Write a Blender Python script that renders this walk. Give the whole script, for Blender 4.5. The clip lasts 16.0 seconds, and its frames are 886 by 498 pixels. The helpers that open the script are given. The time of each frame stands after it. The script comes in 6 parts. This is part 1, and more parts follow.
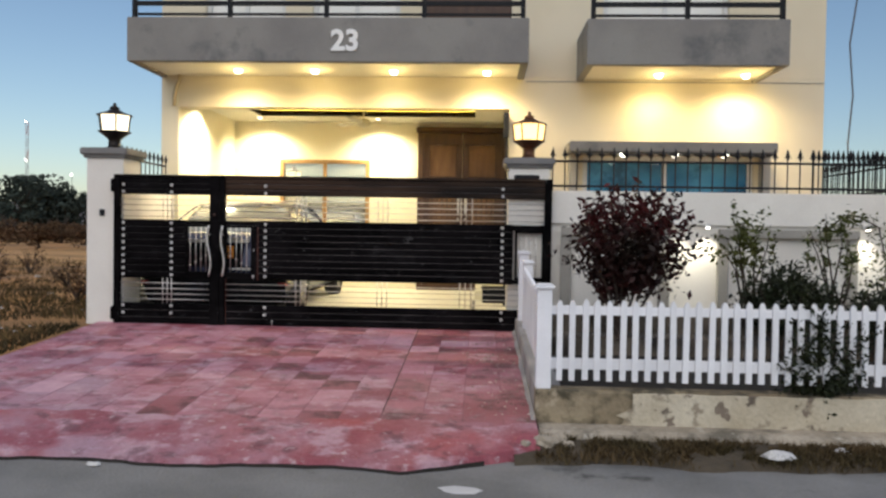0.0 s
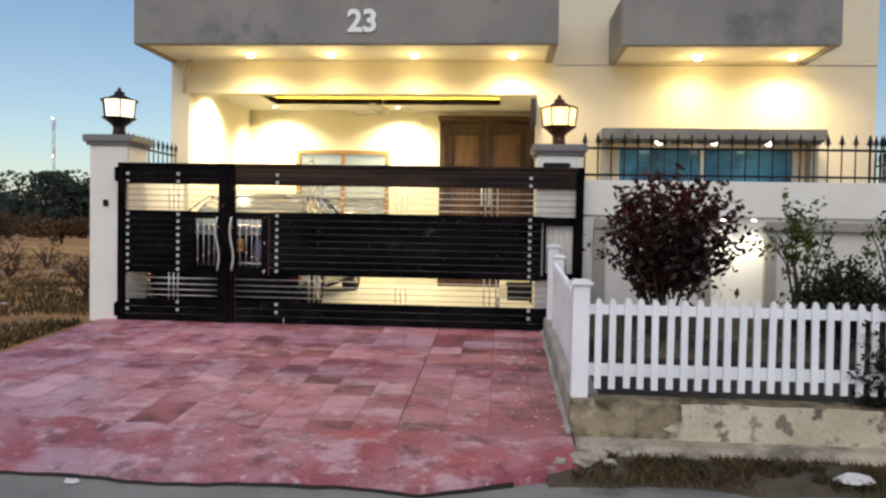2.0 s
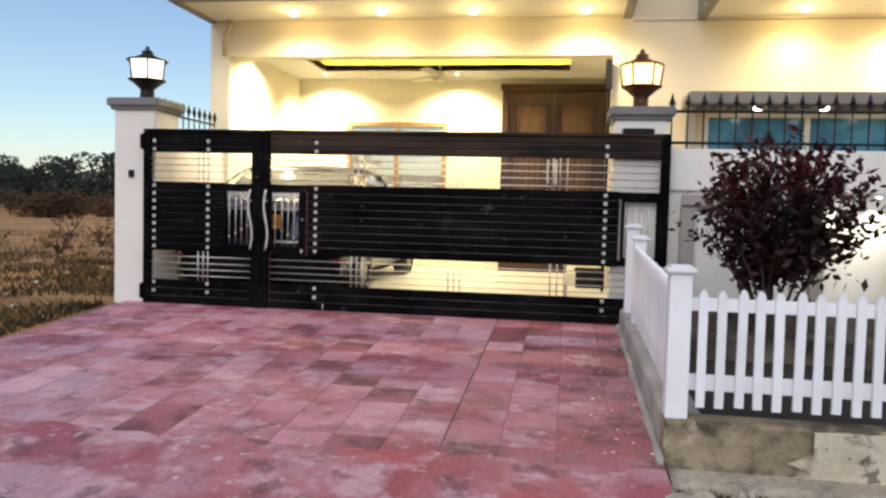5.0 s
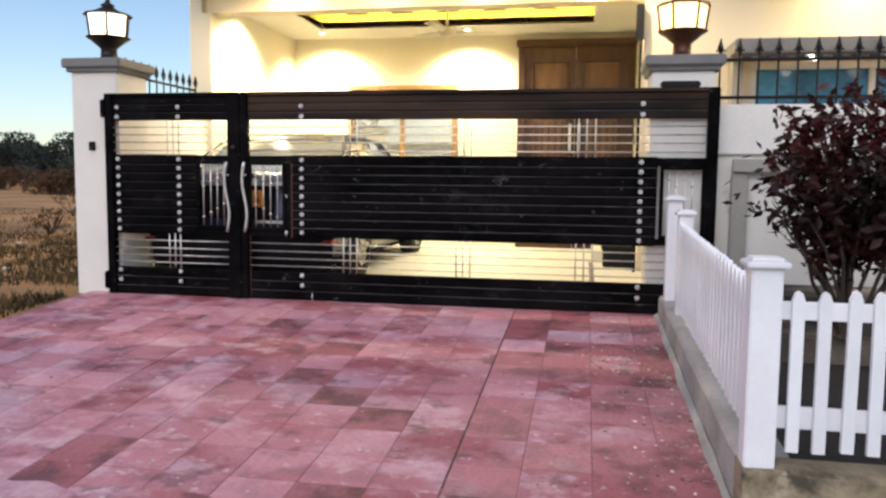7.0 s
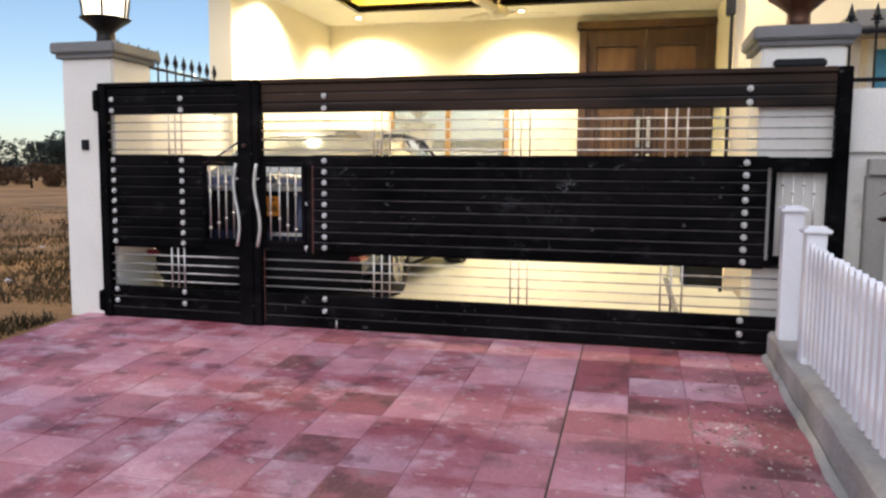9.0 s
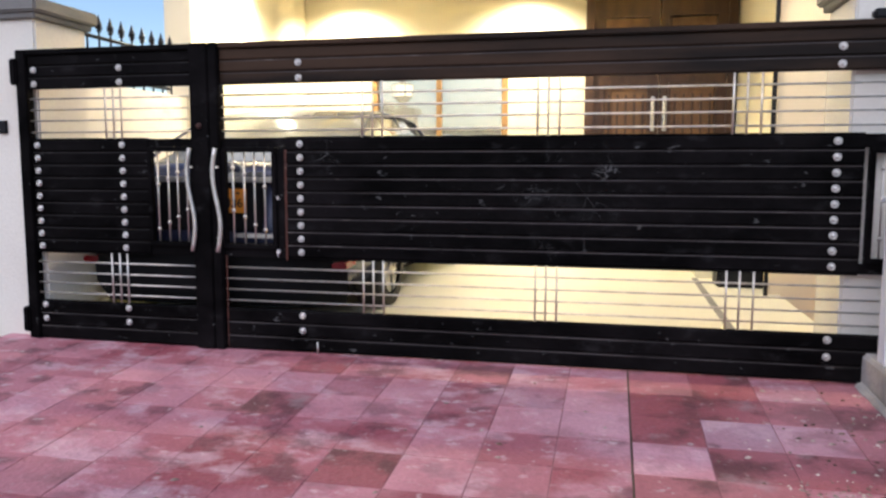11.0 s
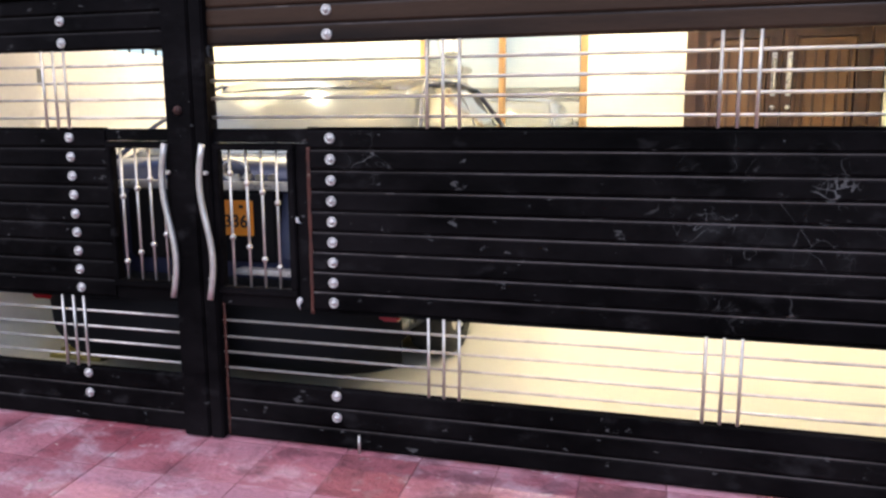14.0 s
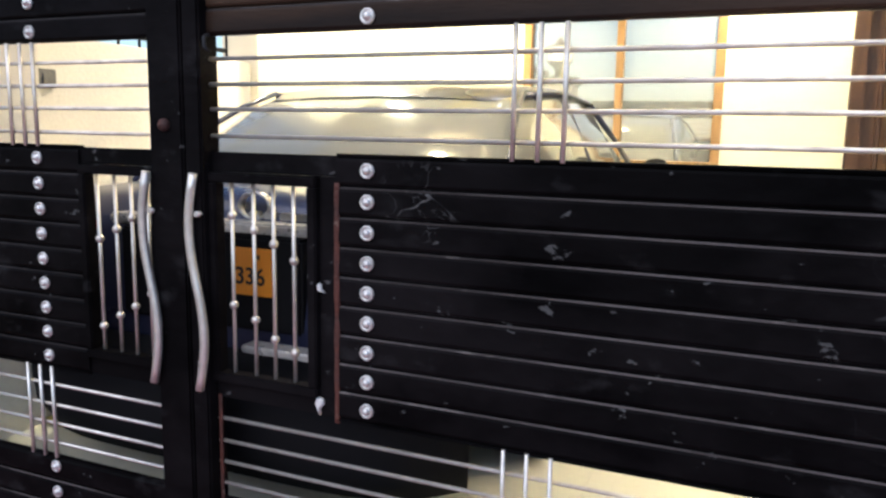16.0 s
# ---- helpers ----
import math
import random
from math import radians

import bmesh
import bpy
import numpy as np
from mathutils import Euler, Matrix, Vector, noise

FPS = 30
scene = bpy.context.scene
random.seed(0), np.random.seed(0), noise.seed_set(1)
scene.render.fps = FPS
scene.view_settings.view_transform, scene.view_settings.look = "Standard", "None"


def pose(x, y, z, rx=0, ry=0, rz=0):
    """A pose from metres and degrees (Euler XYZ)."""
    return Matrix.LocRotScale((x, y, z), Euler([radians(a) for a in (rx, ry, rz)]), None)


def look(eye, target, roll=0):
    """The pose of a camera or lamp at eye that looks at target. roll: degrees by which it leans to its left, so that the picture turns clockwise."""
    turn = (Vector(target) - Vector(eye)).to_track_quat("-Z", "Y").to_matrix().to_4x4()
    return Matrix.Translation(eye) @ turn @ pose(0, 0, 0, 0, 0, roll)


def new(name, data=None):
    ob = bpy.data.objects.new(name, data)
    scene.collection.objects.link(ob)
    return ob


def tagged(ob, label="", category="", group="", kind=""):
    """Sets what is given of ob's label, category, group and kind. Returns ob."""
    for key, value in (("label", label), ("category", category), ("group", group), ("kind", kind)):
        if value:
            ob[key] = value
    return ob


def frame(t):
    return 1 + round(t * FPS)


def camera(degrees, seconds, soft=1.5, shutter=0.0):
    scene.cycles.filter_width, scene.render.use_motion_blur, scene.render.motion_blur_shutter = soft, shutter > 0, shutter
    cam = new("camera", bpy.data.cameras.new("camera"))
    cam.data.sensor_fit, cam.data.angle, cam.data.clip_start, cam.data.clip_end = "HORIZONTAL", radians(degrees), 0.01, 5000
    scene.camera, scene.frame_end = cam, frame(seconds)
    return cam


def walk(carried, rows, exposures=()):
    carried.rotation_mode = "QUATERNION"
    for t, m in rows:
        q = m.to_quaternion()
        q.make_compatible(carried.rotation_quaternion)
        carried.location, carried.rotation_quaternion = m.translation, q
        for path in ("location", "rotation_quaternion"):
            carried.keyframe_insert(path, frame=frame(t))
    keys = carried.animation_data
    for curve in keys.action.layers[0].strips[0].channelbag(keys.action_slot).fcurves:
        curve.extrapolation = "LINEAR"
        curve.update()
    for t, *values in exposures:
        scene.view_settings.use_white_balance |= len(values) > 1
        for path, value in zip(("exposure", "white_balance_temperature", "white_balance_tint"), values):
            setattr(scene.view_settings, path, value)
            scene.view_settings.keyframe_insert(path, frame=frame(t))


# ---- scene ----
cam = camera(60.1, 16.0, 2.5)
PATH = [
    (0, (-0.029, 0.331, 1.502), (-0.125, 2.328, 1.452), 0.9),
    (0.5, (-0.026, 0.464, 1.456), (-0.099, 2.463, 1.421), 0.8),
    (1, (-0.066, 0.651, 1.472), (-0.159, 2.648, 1.434), 0.8),
    (1.5, (-0.084, 0.791, 1.466), (-0.18, 2.788, 1.414), 0.8),
    (2, (-0.071, 0.944, 1.452), (-0.224, 2.937, 1.392), 1.0),
    (2.5, (-0.03, 1.082, 1.471), (-0.231, 3.071, 1.412), 1.3),
    (3, (-0.057, 1.233, 1.404), (-0.27, 3.22, 1.335), 1.2),
    (3.5, (-0.117, 1.411, 1.392), (-0.329, 3.398, 1.307), 0.9),
    (4, (-0.126, 1.595, 1.369), (-0.377, 3.578, 1.283), 1.2),
    (6.5, (-0.139, 2.835, 1.372), (-0.49, 4.797, 1.209), 0.9),
    (7, (-0.197, 3.11, 1.387), (-0.558, 5.068, 1.204), 0.6),
    (7.5, (-0.199, 3.379, 1.399), (-0.607, 5.326, 1.2), 0.9),
    (8, (-0.182, 3.735, 1.375), (-0.644, 5.67, 1.173), 0.8),
    (8.5, (-0.311, 3.984, 1.447), (-0.771, 5.92, 1.238), 0.8),
    (9, (-0.435, 4.263, 1.444), (-0.918, 6.194, 1.25), 0.5),
    (9.2, (-0.453, 4.327, 1.435), (-0.918, 6.264, 1.255), 0.8),
    (11.3, (-0.903, 5.41, 1.408), (-1.32, 7.354, 1.187), -0.1),
    (11.5, (-0.936, 5.504, 1.43), (-1.343, 7.45, 1.207), -0.1),
    (12, (-1.035, 5.762, 1.447), (-1.455, 7.705, 1.225), -0.1),
    (12.5, (-1.106, 6.055, 1.473), (-1.555, 7.993, 1.266), 0.1),
    (13, (-1.239, 6.302, 1.52), (-1.663, 8.239, 1.256), -0.1),
    (13.5, (-1.362, 6.491, 1.56), (-1.799, 8.417, 1.248), -0.4),
    (14, (-1.447, 6.74, 1.596), (-1.963, 8.644, 1.265), -0.2),
    (14.5, (-1.528, 6.965, 1.616), (-2.063, 8.866, 1.3), 0.4),
    (15, (-1.64, 7.23, 1.631), (-2.21, 9.123, 1.33), 0.5),
    (15.5, (-1.666, 7.493, 1.633), (-2.317, 9.363, 1.351), 0.8),
    (16, (-1.678, 7.703, 1.634), (-2.447, 9.524, 1.33), 1.0),
]
EXPOSURES = [(0.0, 0.0, 6550, 9), (2.5, 0.1, 6600, 10), (4.0, 0.18, 6550, 10), (6.5, 0.38, 6450, 13), (9.0, 0.33, 6250, 13), (12.0, 0.44, 6000, 16), (14.0, 0.58, 5900, 17), (16.0, 0.52, 5850, 12)]
walk(cam, [(t, look(eye, target, roll)) for t, eye, target, roll in PATH], EXPOSURES)

# ---------------- world, sun, large lights ----------------
world = bpy.data.worlds.new("dusk")
scene.world = world
world.use_nodes = True
wn = world.node_tree.nodes
sky = wn.new("ShaderNodeTexSky")
sky.sky_type, sky.sun_disc = "NISHITA", False
sky.sun_elevation, sky.sun_rotation = radians(42.0), radians(160.0)
sky.air_density, sky.dust_density, sky.ozone_density = 1.15, 0.6, 3.0
wn["Background"].inputs["Strength"].default_value = 0.105
world.node_tree.links.new(sky.outputs[0], wn["Background"].inputs["Color"])
sun_data = bpy.data.lights.new("sun", "SUN")
sun_data.energy, sun_data.angle, sun_data.color = 1.75, radians(80), (1.0, 0.92, 0.84)
sun = new("sun", sun_data)
sun.matrix_world = look((-15, -42, 62), (0, 8, 0))


def spot(loc, target, watts, angle=90, blend=0.6, colour=(1.0, 0.78, 0.45), radius=0.05):
    data = bpy.data.lights.new("downlight_glow", "SPOT")
    data.energy, data.spot_size, data.spot_blend = watts, radians(angle), blend
    data.color, data.shadow_soft_size = colour, radius
    ob = new("downlight_glow", data)
    ob.matrix_world = look(loc, target)
    return ob


SOFFIT_SPOTS = [(-3.50, 11.12), (-2.40, 11.12), (-1.28, 11.15), (0.03, 11.18), (2.42, 11.18), (3.60, 11.15)]
for sx, sy in SOFFIT_SPOTS:
    spot((sx, sy, 3.62), (sx, sy + 0.1, 0.0), 135 if sx in (0.03, 3.60, -3.50) else 66, 165, 1.0)
for sx, sy in SOFFIT_SPOTS:
    bulb = bpy.data.lights.new("downlight_bulb", "POINT")
    bulb.energy, bulb.color, bulb.shadow_soft_size = 5.0, (1.0, 0.74, 0.26), 0.04
    new("downlight_bulb", bulb).location = (sx, sy, 3.56)
PORCH_SPOTS = [(-3.95, 13.75), (-1.85, 13.75), (-4.25, 12.3)]
for sx, sy in PORCH_SPOTS:
    tx = -0.25 if sx < -4.1 else 0.0
    ty = 0.0 if sx < -4.1 else 0.3
    spot((sx, sy, 3.36), (sx + tx, sy + ty, 2.0), 560 if sx < -4.1 else 320, 140, 1.0, (1.0, 0.89, 0.58))
CANOPY_SPOTS = [(1.95, 11.14), (2.65, 11.14), (3.33, 11.14)]
for sx, sy in CANOPY_SPOTS:
    spot((sx, sy, 2.53), (sx, sy + 0.12, 1.0), 3.0, 110, 0.8, (0.95, 0.95, 0.85))
NICHE_SPOTS = [(2.30, 9.40), (2.62, 9.40), (4.45, 9.40)]
for sx, sy in NICHE_SPOTS:
    spot((sx, sy - 0.02, 1.565), (sx, sy + 0.06, 0.6), 34, 95, 1.0, (1.0, 0.94, 0.76), 0.02)


# ---------------- materials ----------------
def node_mat(name):
    m = bpy.data.materials.new(name)
    m.use_nodes = True
    return m, m.node_tree.nodes, m.node_tree.links


def surf(name, col, col2=None, scale=2.0, rough=0.6, metal=0.0, bump=0.15, bscale=40.0, lo=0.35, hi=0.65, grain=0.15,
         var=0.0, coat=0.0, third=None, third_at=(0.6, 0.66), third_scale=3.0, island=False, stretch=(1, 1, 1), spec=0.5, pale=None, layers=()):
    """A painted, plastered or stony surface: two tones at a large scale, grain, optional sharp patches, relief."""
    m, n, l = node_mat(name)
    b = n["Principled BSDF"]
    tc, mp = n.new("ShaderNodeNewGeometry"), n.new("ShaderNodeMapping")
    mp.inputs["Scale"].default_value = stretch
    l.new(tc.outputs["Position"], mp.inputs["Vector"])
    vec = mp.outputs[0]
    big = n.new("ShaderNodeTexNoise")
    big.inputs["Scale"].default_value, big.inputs["Detail"].default_value = scale, 6
    l.new(vec, big.inputs["Vector"])
    ramp = n.new("ShaderNodeValToRGB")
    ramp.color_ramp.elements[0].position, ramp.color_ramp.elements[1].position = lo, hi
    ramp.color_ramp.elements[0].color = (*col, 1)
    ramp.color_ramp.elements[1].color = (*(col2 or [c * 0.85 for c in col]), 1)
    l.new(big.outputs["Fac"], ramp.inputs["Fac"])
    colour = ramp.outputs["Color"]
    if third:
        patch = n.new("ShaderNodeTexNoise")
        patch.inputs["Scale"].default_value, patch.inputs["Detail"].default_value = third_scale, 8
        patch.inputs["Roughness"].default_value = 0.65
        l.new(vec, patch.inputs["Vector"])
        edge = n.new("ShaderNodeMapRange")
        edge.inputs["From Min"].default_value, edge.inputs["From Max"].default_value = third_at
        l.new(patch.outputs["Fac"], edge.inputs["Value"])
        mix = n.new("ShaderNodeMix")
        mix.data_type = "RGBA"
        mix.inputs[7].default_value = (*third, 1)
        l.new(edge.outputs[0], mix.inputs[0])
        l.new(colour, mix.inputs[6])
        colour = mix.outputs[2]
    for lc, (la, lb), ls, top in layers:
        tex, edge2, mix2 = n.new("ShaderNodeTexNoise"), n.new("ShaderNodeMapRange"), n.new("ShaderNodeMix")
        tex.inputs["Scale"].default_value, tex.inputs["Detail"].default_value, tex.inputs["Roughness"].default_value = ls, 7, 0.6
        edge2.inputs["From Min"].default_value, edge2.inputs["From Max"].default_value, edge2.inputs["To Max"].default_value = la, lb, top
        l.new(vec, tex.inputs["Vector"])
        l.new(tex.outputs["Fac"], edge2.inputs["Value"])
        mix2.data_type = "RGBA"
        mix2.inputs[7].default_value = (*lc, 1)
        l.new(edge2.outputs[0], mix2.inputs[0])
        l.new(colour, mix2.inputs[6])
        colour = mix2.outputs[2]
    if pale:
        inf, lift = n.new("ShaderNodeObjectInfo"), n.new("ShaderNodeMapRange")
        lift.inputs["From Min"].default_value, lift.inputs["From Max"].default_value = 0.50, 1.0
        lift.inputs["To Max"].default_value = 0.52
        l.new(inf.outputs["Random"], lift.inputs["Value"])
        mixp = n.new("ShaderNodeMix")
        mixp.data_type = "RGBA"
        mixp.inputs[7].default_value = (*pale, 1)
        l.new(lift.outputs[0], mixp.inputs[0])
        l.new(colour, mixp.inputs[6])
        colour = mixp.outputs[2]
    fine = n.new("ShaderNodeTexNoise")
    fine.inputs["Scale"].default_value, fine.inputs["Detail"].default_value = bscale, 4
    l.new(vec, fine.inputs["Vector"])
    hsv = n.new("ShaderNodeHueSaturation")
    l.new(colour, hsv.inputs["Color"])
    val = n.new("ShaderNodeMath")
    val.operation = "MULTIPLY_ADD"
    val.inputs[1].default_value, val.inputs[2].default_value = 2 * grain, 1 - grain
    l.new(fine.outputs["Fac"], val.inputs[0])
    out = val.outputs[0]
    if var:
        rnd = n.new("ShaderNodeNewGeometry") if island else n.new("ShaderNodeObjectInfo")
        add = n.new("ShaderNodeMath")
        add.operation = "MULTIPLY_ADD"
        add.inputs[1].default_value = 2 * var
        l.new(rnd.outputs["Random Per Island" if island else "Random"], add.inputs[0])
        sub = n.new("ShaderNodeMath")
        sub.operation = "SUBTRACT"
        sub.inputs[1].default_value = var
        l.new(out, sub.inputs[0])
        l.new(sub.outputs[0], add.inputs[2])
        out = add.outputs[0]
    l.new(out, hsv.inputs["Value"])
    l.new(hsv.outputs[0], b.inputs["Base Color"])
    b.inputs["Roughness"].default_value, b.inputs["Metallic"].default_value = rough, metal
    rr = n.new("ShaderNodeMapRange")
    rr.inputs["To Min"].default_value, rr.inputs["To Max"].default_value = max(0.02, rough - 0.12), min(1, rough + 0.12)
    l.new(big.outputs["Fac"], rr.inputs["Value"])
    l.new(rr.outputs[0], b.inputs["Roughness"])
    b.inputs["Specular IOR Level"].default_value = spec
    if coat:
        b.inputs["Coat Weight"].default_value, b.inputs["Coat Roughness"].default_value = coat, 0.08
    if bump:
        bp = n.new("ShaderNodeBump")
        bp.inputs["Strength"].default_value, bp.inputs["Distance"].default_value = bump, 0.02
        l.new(fine.outputs["Fac"], bp.inputs["Height"])
        l.new(bp.outputs[0], b.inputs["Normal"])
    return m


def plain(name, col, rough=0.5, metal=0.0, emit=0.0, trans=0.0, spec=0.5):
    m, n, l = node_mat(name)
    b = n["Principled BSDF"]
    b.inputs["Base Color"].default_value = (*col, 1)
    b.inputs["Roughness"].default_value, b.inputs["Metallic"].default_value = rough, metal
    b.inputs["Transmission Weight"].default_value = trans
    b.inputs["Specular IOR Level"].default_value = spec
    if emit:
        b.inputs["Emission Color"].default_value, b.inputs["Emission Strength"].default_value = (*col, 1), emit
    return m


M_cream = surf("cream_wall_paint", (0.74, 0.66, 0.50), (0.68, 0.60, 0.44), 0.8, 0.75, bump=0.08, bscale=90, grain=0.05)
M_porch = surf("porch_wall_paint", (0.78, 0.72, 0.56), (0.74, 0.67, 0.50), 0.8, 0.7, bump=0.06, bscale=90, grain=0.04)
M_white_plaster = surf("whitewashed_plaster", (0.80, 0.765, 0.70), (0.72, 0.68, 0.62), 1.5, 0.8, bump=0.15, bscale=50, grain=0.08,
                       third=(0.45, 0.41, 0.36), third_at=(0.62, 0.75), third_scale=1.6)
M_cement = surf("grey_cement_render", (0.20, 0.19, 0.18), (0.26, 0.25, 0.23), 1.2, 0.85, bump=0.25, bscale=60, grain=0.12,
                third=(0.13, 0.13, 0.13), third_at=(0.58, 0.72), third_scale=1.4)
M_cap = surf("grey_cap_stone", (0.15, 0.15, 0.15), (0.22, 0.21, 0.20), 3, 0.7, bump=0.2, bscale=70)
M_panel_grey = surf("grey_painted_panel", (0.30, 0.28, 0.25), (0.36, 0.34, 0.30), 1.2, 0.75, bump=0.1)
M_ceiling = surf("white_ceiling_paint", (0.76, 0.73, 0.64), (0.70, 0.67, 0.58), 0.8, 0.8, bump=0.04, grain=0.03)
M_gate = surf("black_gate_enamel", (0.0018, 0.0017, 0.0019), (0.0042, 0.0038, 0.0041), 3.0, 0.40, bump=0.12, bscale=25, grain=0.25,
              third=(0.016, 0.017, 0.018), third_at=(0.66, 0.82), third_scale=7.0, stretch=(1, 1, 1.6), spec=0.018,
              layers=[((0.0105, 0.0092, 0.0100), (0.44, 0.64), 1.3, 0.8), ((0.040, 0.039, 0.041), (0.58, 0.76), 5.0, 0.5), ((0.12, 0.12, 0.12), (0.66, 0.685), 14.0, 0.5)])


def scuffed(name, spots):
    """The gate enamel with pale scuff lines and dusty smears about a few rubbed places (x, z, radius)."""
    m = M_gate.copy()
    m.name = name
    n, l = m.node_tree.nodes, m.node_tree.links
    b = n["Principled BSDF"]
    colour = b.inputs["Base Color"].links[0].from_socket
    geo = n.new("ShaderNodeNewGeometry")
    reach = None
    for x, z, r in spots:
        dist, fade = n.new("ShaderNodeVectorMath"), n.new("ShaderNodeMapRange")
        dist.operation = "DISTANCE"
        dist.inputs[1].default_value = (x, 9.39, z)
        l.new(geo.outputs["Position"], dist.inputs[0])
        fade.inputs["From Min"].default_value, fade.inputs["From Max"].default_value = r, r * 0.35
        l.new(dist.outputs["Value"], fade.inputs["Value"])
        if reach is None:
            reach = fade.outputs[0]
        else:
            both = n.new("ShaderNodeMath")
            both.operation = "MAXIMUM"
            l.new(reach, both.inputs[0])
            l.new(fade.outputs[0], both.inputs[1])
            reach = both.outputs[0]
    speck, broken, cut = n.new("ShaderNodeTexNoise"), n.new("ShaderNodeMapRange"), n.new("ShaderNodeMath")
    speck.inputs["Scale"].default_value, speck.inputs["Detail"].default_value = 6.0, 3
    l.new(geo.outputs["Position"], speck.inputs["Vector"])
    broken.inputs["From Min"].default_value, broken.inputs["From Max"].default_value = 0.47, 0.60
    l.new(speck.outputs["Fac"], broken.inputs["Value"])
    cut.operation = "MULTIPLY"
    l.new(reach, cut.inputs[0])
    l.new(broken.outputs[0], cut.inputs[1])
    reach = cut.outputs[0]
    for scale, centre, width, tone, top in ((5.0, 0.50, 0.0045, (0.15, 0.15, 0.15), 0.6), (9.0, 0.46, 0.006, (0.10, 0.10, 0.10), 0.5), (4.0, 0.62, 0.10, (0.020, 0.020, 0.021), 0.7)):
        tex, off, line, mul, mix = n.new("ShaderNodeTexNoise"), n.new("ShaderNodeMath"), n.new("ShaderNodeMapRange"), n.new("ShaderNodeMath"), n.new("ShaderNodeMix")
        tex.inputs["Scale"].default_value, tex.inputs["Detail"].default_value, tex.inputs["Distortion"].default_value = scale, 3, 0.7
        l.new(geo.outputs["Position"], tex.inputs["Vector"])
        off.operation = "COMPARE" if width < 0.05 else "SUBTRACT"
        off.inputs[1].default_value = centre if width < 0.05 else centre - width
        if width < 0.05:
            off.inputs[2].default_value = width
        l.new(tex.outputs["Fac"], off.inputs[0])
        line.inputs["From Max"].default_value, line.inputs["To Max"].default_value = (1.0 if width < 0.05 else width), top
        l.new(off.outputs[0], line.inputs["Value"])
        mul.operation = "MULTIPLY"
        l.new(line.outputs[0], mul.inputs[0])
        l.new(reach, mul.inputs[1])
        mix.data_type = "RGBA"
        mix.inputs[7].default_value = (*tone, 1)
        l.new(mul.outputs[0], mix.inputs[0])
        l.new(colour, mix.inputs[6])
        colour = mix.outputs[2]
    l.new(colour, b.inputs["Base Color"])
    return m


M_gate_scuffed = scuffed("scuffed_gate_enamel", ((-1.22, 1.24, 0.34), (-0.92, 1.30, 0.24), (-1.08, 0.98, 0.13), (-2.46, 1.46, 0.12)))
# Brown streaks: the sheen reflected on the black boards, put into their colour.
M_gate_top = surf("black_enamel_brown_sheen", (0.012, 0.009, 0.008), (0.050, 0.030, 0.020), 0.7, 0.36, bump=0.06, bscale=25, grain=0.2, spec=0.08, stretch=(1, 1, 7), lo=0.38, hi=0.60)
M_rust = surf("rusty_edge", (0.035, 0.013, 0.010), (0.090, 0.026, 0.016), 9, 0.8, bump=0.4, bscale=80, grain=0.3, layers=[((0.085, 0.022, 0.012), (0.52, 0.58), 16.0, 0.85), ((0.20, 0.15, 0.12), (0.62, 0.66), 30.0, 0.6)])
M_steel = surf("brushed_stainless_steel", (0.70, 0.67, 0.62), (0.50, 0.47, 0.43), 14, 0.40, metal=0.75, bump=0.02)
M_brass_stud = surf("chrome_stud", (0.66, 0.64, 0.62), (0.52, 0.51, 0.49), 30, 0.3, metal=0.6, bump=0.0)
M_iron = surf("black_wrought_iron", (0.006, 0.007, 0.010), (0.012, 0.012, 0.014), 6, 0.5, bump=0.1, spec=0.2)
M_fence = surf("white_fence_paint", (0.86, 0.855, 0.88), (0.78, 0.775, 0.80), 3, 0.45, bump=0.05, grain=0.05, var=0.04)
M_fence_base = surf("peeling_planter_wall", (0.36, 0.29, 0.19), (0.17, 0.13, 0.080), 2.6, 0.9, bump=0.5, bscale=30, grain=0.18,
                    layers=[((0.045, 0.038, 0.022), (0.49, 0.60), 3.2, 0.9), ((0.42, 0.35, 0.25), (0.6, 0.66), 6.0, 0.7)])
M_plaster_skin = surf("flaking_cream_plaster", (0.60, 0.53, 0.41), (0.46, 0.39, 0.28), 2.5, 0.9, bump=0.5, bscale=30, grain=0.2, layers=[((0.15, 0.11, 0.085), (0.60, 0.625), 6.5, 0.85), ((0.09, 0.065, 0.05), (0.625, 0.66), 3.4, 0.9), ((0.22, 0.17, 0.12), (0.60, 0.68), 6.0, 0.8)])
# Near-black: the dimness behind the pickets is put into soil and step colours.
M_planter_soil = surf("darkened_soil", (0.012, 0.009, 0.007), (0.022, 0.017, 0.012), 5, 0.95, bump=0.8, bscale=25, grain=0.3)
M_step = surf("darkened_step_concrete", (0.15, 0.12, 0.09), (0.018, 0.015, 0.012), 2.5, 0.9, bump=0.4, bscale=35, grain=0.2)
M_kerb = surf("weathered_concrete", (0.44, 0.375, 0.29), (0.25, 0.21, 0.155), 3.0, 0.9, bump=0.8, bscale=35, grain=0.3,
              layers=[((0.10, 0.088, 0.066), (0.52, 0.64), 3.2, 0.8), ((0.48, 0.44, 0.37), (0.58, 0.64), 8.0, 0.75)])
M_side_wall = surf("grey_side_wall", (0.46, 0.43, 0.40), (0.29, 0.27, 0.25), 2.5, 0.85, bump=0.4, bscale=35, grain=0.15)
